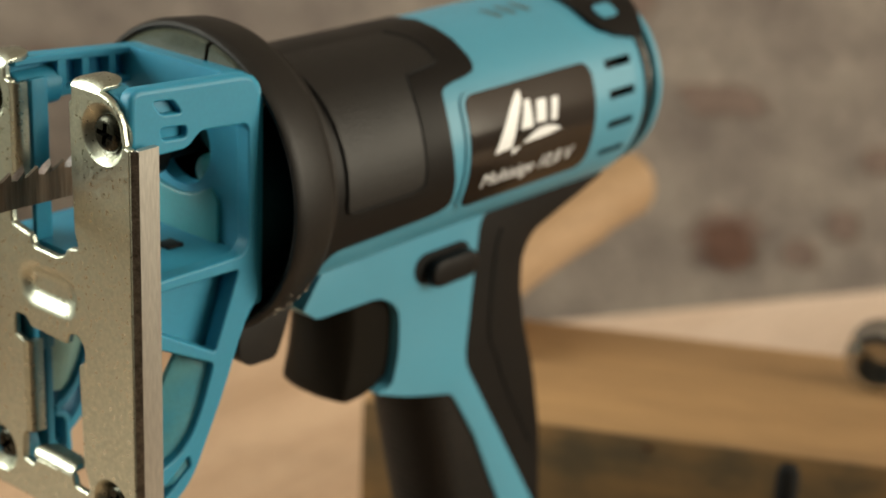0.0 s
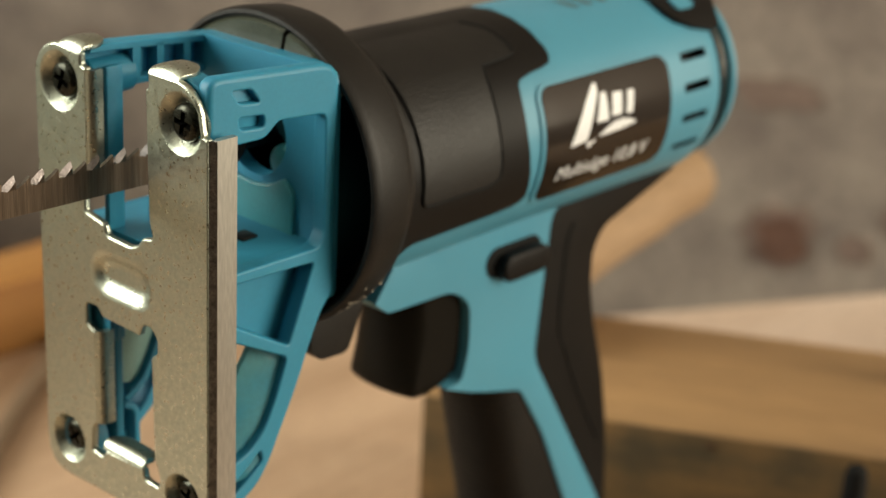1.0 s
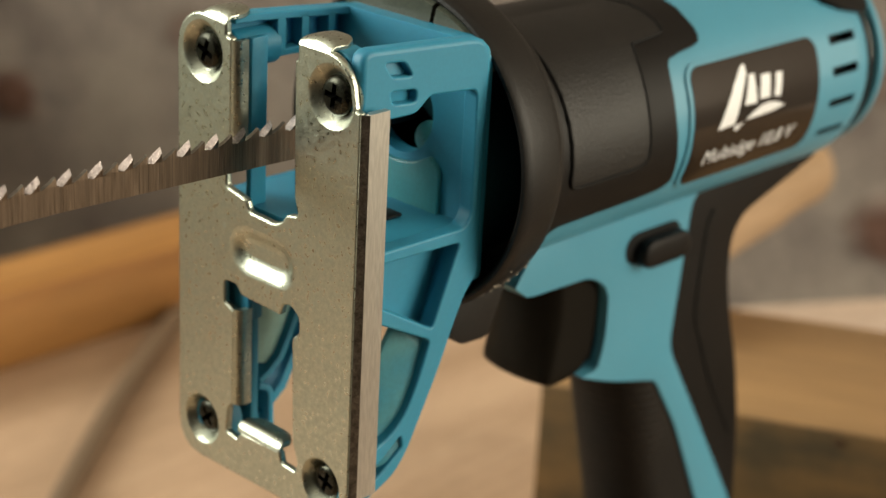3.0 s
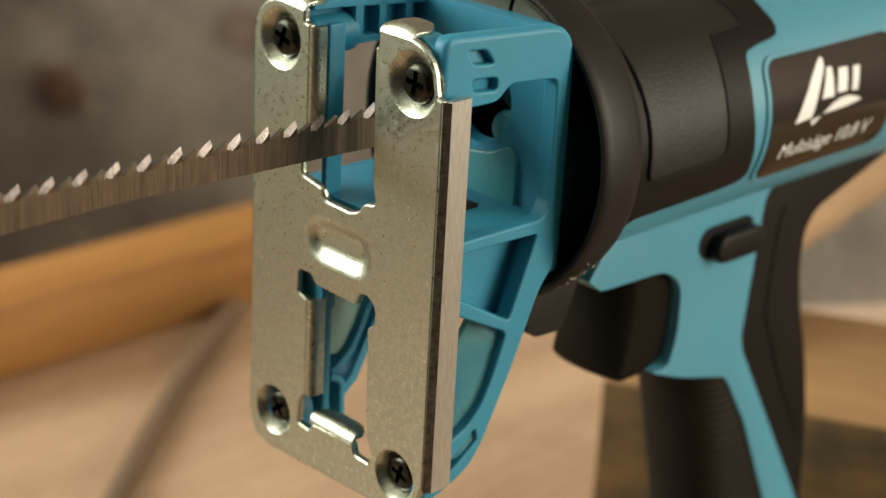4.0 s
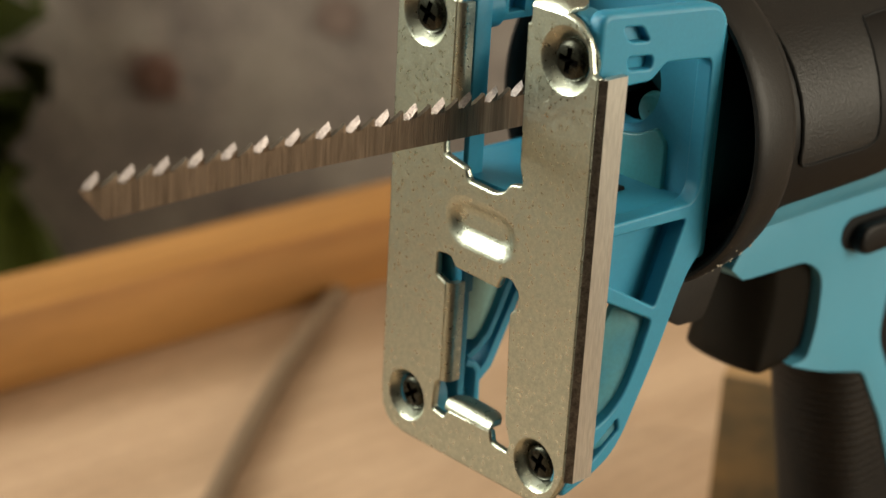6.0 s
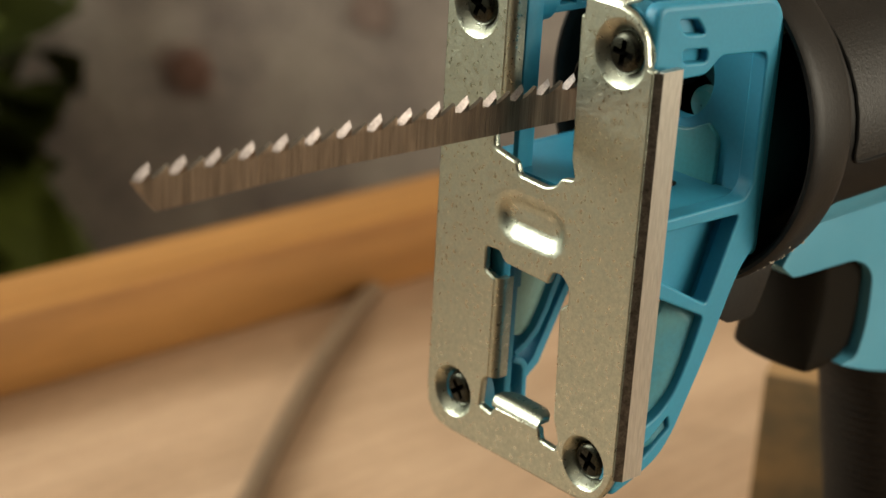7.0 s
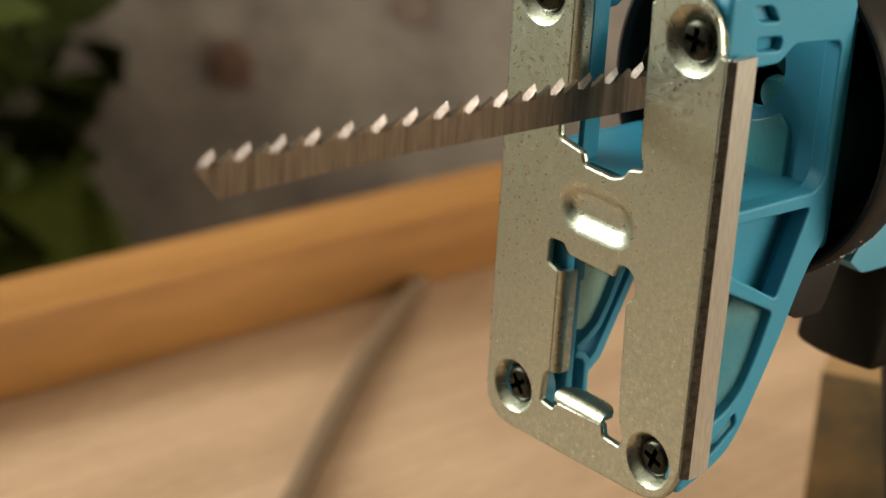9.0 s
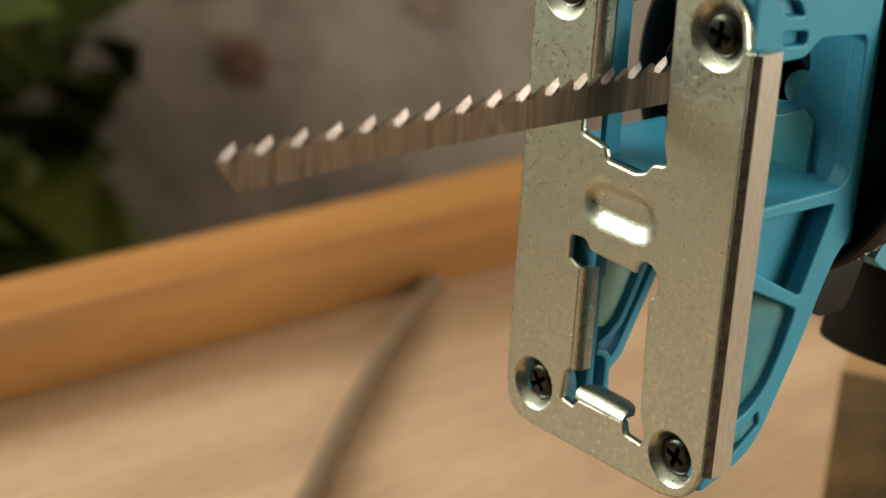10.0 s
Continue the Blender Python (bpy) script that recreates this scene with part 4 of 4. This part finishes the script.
housing = part("motor_housing", bm, BLUE, saw, "satin blue plastic housing with vent slots", 35)
# Slot walls are painted black for the shade inside, not housing blue.
for q, inn in wells:
    bm = bmesh.new()
    q, inn = [bm.verts.new(v) for v in q], [bm.verts.new(v) for v in inn]
    for a in range(4):
        bm.faces.new((q[a], q[(a + 1) % 4], inn[(a + 1) % 4], inn[a]))
    bm.faces.new(inn)
    part("vent_slot", bm, DARK, housing)
bm = bmesh.new()
lathe(bm, [(100, 0.1), (100, 16.4), (123.5, 16.4), (123.5, 0.1)], CY, CZ, 48)
part("motor_core", bm, DARK, saw)
bm = bmesh.new()
lathe(bm, [(123.6, 17.4), (123.8, 18.9), (124.2, 19.2), (125.2, 19.0), (125.6, 18.4), (125.6, 10)], CY, CZ, 72)
part("rear_gasket", bm, BLACK, saw, "black gasket behind the housing")
bm = bmesh.new()
lathe(bm, [(125.3, 10), (125.3, 17.5), (129.6, 17.3), (129.6, 10)], CY, CZ, 72)
part("rear_ring", bm, CHROME, saw, "bright metal ring behind the housing")
bm = bmesh.new()
lathe(bm, [(129.0, 15), (129.1, 17.9), (129.4, 18.3), (130.6, 18.3), (131.4, 17.5), (131.8, 0.1)], CY, CZ, 72)
part("rear_cap", bm, BLUE, saw)
bm = bmesh.new()
shell(bm, [(36, 122.5, 125), (40, 118.0, 126), (46, 114.5, 127), (52, 113.2, 128), (60, 112.9, 129), (70, 112.9, 130), (85, 112.9, 130), (100, 112.9, 130), (115, 113, 128)], 1.0, 1.6, 8)
part("rear_clip", bm, BLACK, saw)
bm = bmesh.new()
shell(bm, rounded_rows(116.6, 121.8, 50.5, 60.0, 1.0, 6), 1.25, 0.6, 6)
part("clip_button", bm, BLUE, saw)
for x in (93.5, 97.5, 101.5):
    bm = on_skin(bmesh.new(), [(x, 28.6), (x + 1.3, 28.4), (x + 2.9, 24.6), (x + 1.6, 24.4)], 0.06)
    part("top_vent", bm, LUG, saw)

# --- black gear cover with the textured panel
bm = bmesh.new()
rows = [(-75, 37, 38.6), (-50, 37, 39.2), (-36, 37, 40.2), (-30, 37, 41.2), (-28.2, 37, 42.6), (-27.6, 37, 62.0), (-26.8, 37, 66.4), (-25.2, 37, 68.2), (-22.5, 37, 69.2), (-16, 37, 69.0), (-9, 37, 68.6),
        (2, 37, 67.8), (11.4, 37, 67.3), (20, 37, 67.3), (27.5, 37, 67.5), (34, 37, 68.0), (36.8, 37, 68.8), (39.0, 37, 72.0), (40.2, 37, 75.6), (41.6, 37, 77.6), (45, 37, 78.5), (50, 37, 78.8), (63, 37, 78.9),
        (75, 37, 78.8), (88, 37, 78.8), (105, 37, 78.8), (130, 37, 78.6), (150, 37, 72), (200, 37, 70), (210, 37, 66), (226, 37, 46)]
shell(bm, rows, 0.45, 0.7, 18)
part("gear_cover", bm, BLACK, saw, "matt black gear cover", 40)
bm = bmesh.new()
prow = [(-8.2, 44.0, 57.0), (-7.4, 42.6, 59.0), (-6.2, 42.1, 60.0), (-4, 41.8, 60.5), (3, 41.8, 60.6), (12, 41.8, 60.4), (22, 41.8, 60.5), (33, 41.8, 60.9), (42, 41.8, 61.6), (48.4, 41.8, 62.3), (49.4, 41.8, 65.6),
        (50.6, 41.8, 70.2), (52.4, 41.8, 71.0), (58, 41.8, 71.2), (66, 41.8, 70.9), (72, 41.9, 70.2), (77, 42.0, 69.0), (81, 42.4, 67.6)]
shell(bm, prow, 0.66, 0.4, 16)
panel = part("cover_panel", bm, BLACK_TEX, saw, "black leather-grained plastic panel", 40)
bm = bmesh.new()
path = [on_body(x0, th, body_radius(x0) + 0.6) for th, x0, x1 in reversed(prow)] + [on_body(x1, th, body_radius(x1) + 0.6) for th, x0, x1 in prow]
tube(bm, path, 0.3, 6)
part("panel_seam", bm, DARK, saw)

# --- name label on the side
bm = bmesh.new()
shell(bm, rounded_rows(71.2, 108.6, -31.5, 32.5, 3.2), 0.35, 0.5, 10)
part("label_frame", bm, BLUE, saw)
bm = bmesh.new()
shell(bm, rounded_rows(72.2, 107.2, -29.6, 30.4, 2.6), 0.5, 0.3, 10)
label = part("name_label", bm, GLOSS, saw, "glossy black name label", 60)
ARC = 19.5 * math.pi / 180


def print_on(name, outline):
    bm = on_skin(bmesh.new(), [(x, th * ARC) for x, th in outline], 0.56)
    return part(name, bm, WHITE, label)


print_on("sail_mark", [(86.0, 26.0), (86.5, 25.4), (86.5, 21.3), (85.1, 13.5), (83.6, 3.0), (82.9, -1.4), (81.0, -1.8), (78.5, -2.3), (80.5, 7.6), (82.9, 17.6), (85.0, 24.2)])
print_on("sail_mark", [(86.0, -1.1), (88.3, 2.2), (90.6, 4.3), (93.1, 4.4), (95.2, 3.0), (97.0, 0.9), (93.2, -0.5), (89.4, -0.9)])
print_on("sail_mark", [(83.1, -2.6), (85.6, -1.8), (84.6, -3.6), (83.6, -5.2), (83.0, -4.6)])
for x0, x1, x2, x3, lo, hi in ((85.5, 88.9, 88.6, 87.2, 6.2, 20.4), (89.7, 92.5, 93.0, 90.4, 7.2, 18.6), (93.8, 95.6, 96.4, 94.6, 6.4, 17.8)):
    print_on("logo_bar", [(x0, lo), (x1, lo - 0.3), (x2, hi - 0.3), (x3, hi)])


def lettering(text, x0, x1, base, cap, slant):
    """White words printed round the housing."""
    cu = bpy.data.curves.new("lettering", "FONT")
    cu.body, cu.size, cu.resolution_u = text, 1.0, 3
    tmp = bpy.data.objects.new("lettering_tmp", cu)
    scene.collection.objects.link(tmp)
    me = bpy.data.meshes.new_from_object(tmp)
    bpy.data.objects.remove(tmp)
    bm = bmesh.new()
    bm.from_mesh(me)
    wide = max(v.co.x for v in bm.verts)
    k = (x1 - x0) / wide
    for v in bm.verts:
        y = v.co.y / 0.7 * cap
        v.co = on_body(x0 + v.co.x * k + slant * y, base + math.degrees(y / 19.5), 19.5 + 0.57)
    return part("lettering", bm, WHITE, label)


lettering("Multisäge 10,8 V", 75.9, 101.4, -19.0, 2.55, 0.2)

# --- pistol grip
FLANK = 4.0
bm = slab(smooth_path([(54.0, 27.0), (48.4, 23.7), (43.6, 17.3), (46.6, 15.0), (48.7, 14.8), (62.8, 14.4), (67.5, 11.0), (67.8, 2.0), (66.2, -3.8), (62.0, -3.9), (70.3, -7.2), (83.0, -10.7),
                       (90.4, -21.9), (98.6, -38.6), (112, -66), (122, -66), (109.7, -42.9), (86.2, -5.2), (87.8, 12.5), (88.7, 22.1), (93.3, 25.5), (93, 40), (56, 40)],
                      [2, 1.5, 0.3, 0.3, 0.8, 3.5, 3, 3, 1.5, 0.6, 4, 1.5, 2, 2, 0.2, 0.2, 2, 3, 3, 2, 2, 0.5, 0.5]), "y", FLANK, 2 * CY - FLANK, 1.2, 3)
part("handle_shell", bm, BLUE, saw)
bm = slab(smooth_path([(88.9, 21.8), (93.6, 24.3), (107, 26.5), (124, 26.5), (127, 22.5), (121, 20.6), (110.5, 17.4), (105.3, 15.8), (102.4, 12), (102.3, 5.4), (104.3, -3.5), (107.9, -13.2), (111, -26.6),
                       (112.8, -45.6), (120, -66), (112, -66), (109.7, -43.4), (86.6, -5.6), (88.1, 12.5)], [1, 2, 2, 3, 2, 4, 4, 4, 4, 5, 5, 5, 4, 1, 0.5, 0.5, 2, 3, 3]),
          "y", FLANK + 0.3, 2 * CY - FLANK - 0.3, 3.6, 5)
part("rear_grip", bm, BLACK, saw, "black rubber palm grip")
bm = bmesh.new()
SEAM = FLANK + 0.28
tube(bm, spline([(95.6, SEAM, 18.8), (94.2, SEAM, 15.2), (93.5, SEAM, 6.0), (93.6, SEAM, -1.8), (96.0, SEAM, -7.0), (100.1, SEAM, -15.6), (108.4, SEAM, -29.5)], 5), 0.3, 6)
part("grip_seam", bm, DARK, saw)
GRIP_LINE = [(72.6, 86.0, -6.0), (73.6, 86.0, -8.0), (75.0, 84.5, -11.0), (76.6, 88.0, -16.0), (78.2, 92.0, -22.0), (80.0, 95.5, -29.0), (82.6, 99.6, -39.0), (86.0, 105.0, -52.0), (89.5, 112.0, -66.0)]
bm = bmesh.new()
rings = []
for xf, xr, z in GRIP_LINE:
    half = CY - FLANK - 0.45
    deep = 7.4
    sec = [(xr, CY - half)] + [(xf + deep * (1 - math.cos(a)), CY + half * math.sin(a)) for a in np.linspace(-math.pi / 2, math.pi / 2, 15)] + [(xr, CY + half)]
    rings.append([bm.verts.new((p, q, z)) for p, q in sec])
for a, b in zip(rings, rings[1:]):
    for k in range(len(a)):
        m = (k + 1) % len(a)
        bm.faces.new((a[k], a[m], b[m], b[k]))
bm.faces.new(rings[0]), bm.faces.new(rings[-1])
part("front_grip", bm, GRIP, saw, "black finely ribbed rubber front grip", 50)
# The trigger: a flat flank and a bowed front, hooked forward at its foot.
bm = bmesh.new()
rings = []
for z, flank, front, rear in ((17.5, 57.2, 54.2, 66.2), (12.6, 57.4, 54.0, 66.2), (10.0, 57.7, 53.9, 66.6), (7.6, 57.8, 53.8, 66.6), (4.8, 57.5, 53.6, 66.4), (2.0, 57.0, 53.5, 66.0), (-0.4, 56.4, 53.5, 65.4),
                              (-2.4, 55.8, 53.6, 64.4), (-3.4, 55.5, 53.8, 63.4), (-4.2, 55.7, 54.4, 62.0), (-4.7, 56.6, 55.4, 60.4)):
    half = 7.7 - 0.5 * max(0.0, -3.2 - z)
    sec = [(rear, -1.0), (rear - 0.8 - 0.3 * (rear - flank), -1.0), (flank + 0.9, -1.0), (flank + 0.3, -0.985)]
    sec += [(front + (flank - front) * abs(q) ** 2.2, q) for q in np.linspace(-0.95, 0.95, 13)]
    sec += [(p, -q) for p, q in reversed(sec[:4])]
    rings.append([bm.verts.new((p, CY + half * q, z)) for p, q in sec])
for r0, r1 in zip(rings, rings[1:]):
    for k in range(len(r0)):
        m = (k + 1) % len(r0)
        bm.faces.new((r0[k], r0[m], r1[m], r1[k]))
bm.faces.new(rings[0]), bm.faces.new(rings[-1])
trigger = part("trigger", bm, TRIGGER, saw, "black trigger", 50)
# Added black block that stands for the shade in the gap behind the trigger.
bm = bmesh.new()
box(bm, 60.0, 67.7, CY - 7.3, CY + 7.3, -2.6, 16.0, 0.4)
part("trigger_gap_shade", bm, DARK, trigger)
# A black plate paints the shade of the recess round the switch.
bm = slab(obround(71.0, 13.9, 86.0, 19.6), "y", FLANK - 0.15, FLANK + 2, 0.0)
part("switch_slot_shade", bm, DARK, saw)
bm = slab(obround(73.4, 13.2, 86.2, 18.3), "y", FLANK - 2.6, FLANK + 2, 0.7, 3)
part("direction_switch", bm, BLACK, saw)
bm = slab(smooth_path([(70, -66), (128, -66), (134, -72), (134, -92), (58, -92), (58, -74)], [3, 3, 3, 2, 2, 3]), "y", -8, 2 * CY + 8, 3, 3)
part("battery_foot", bm, BLACK, saw)
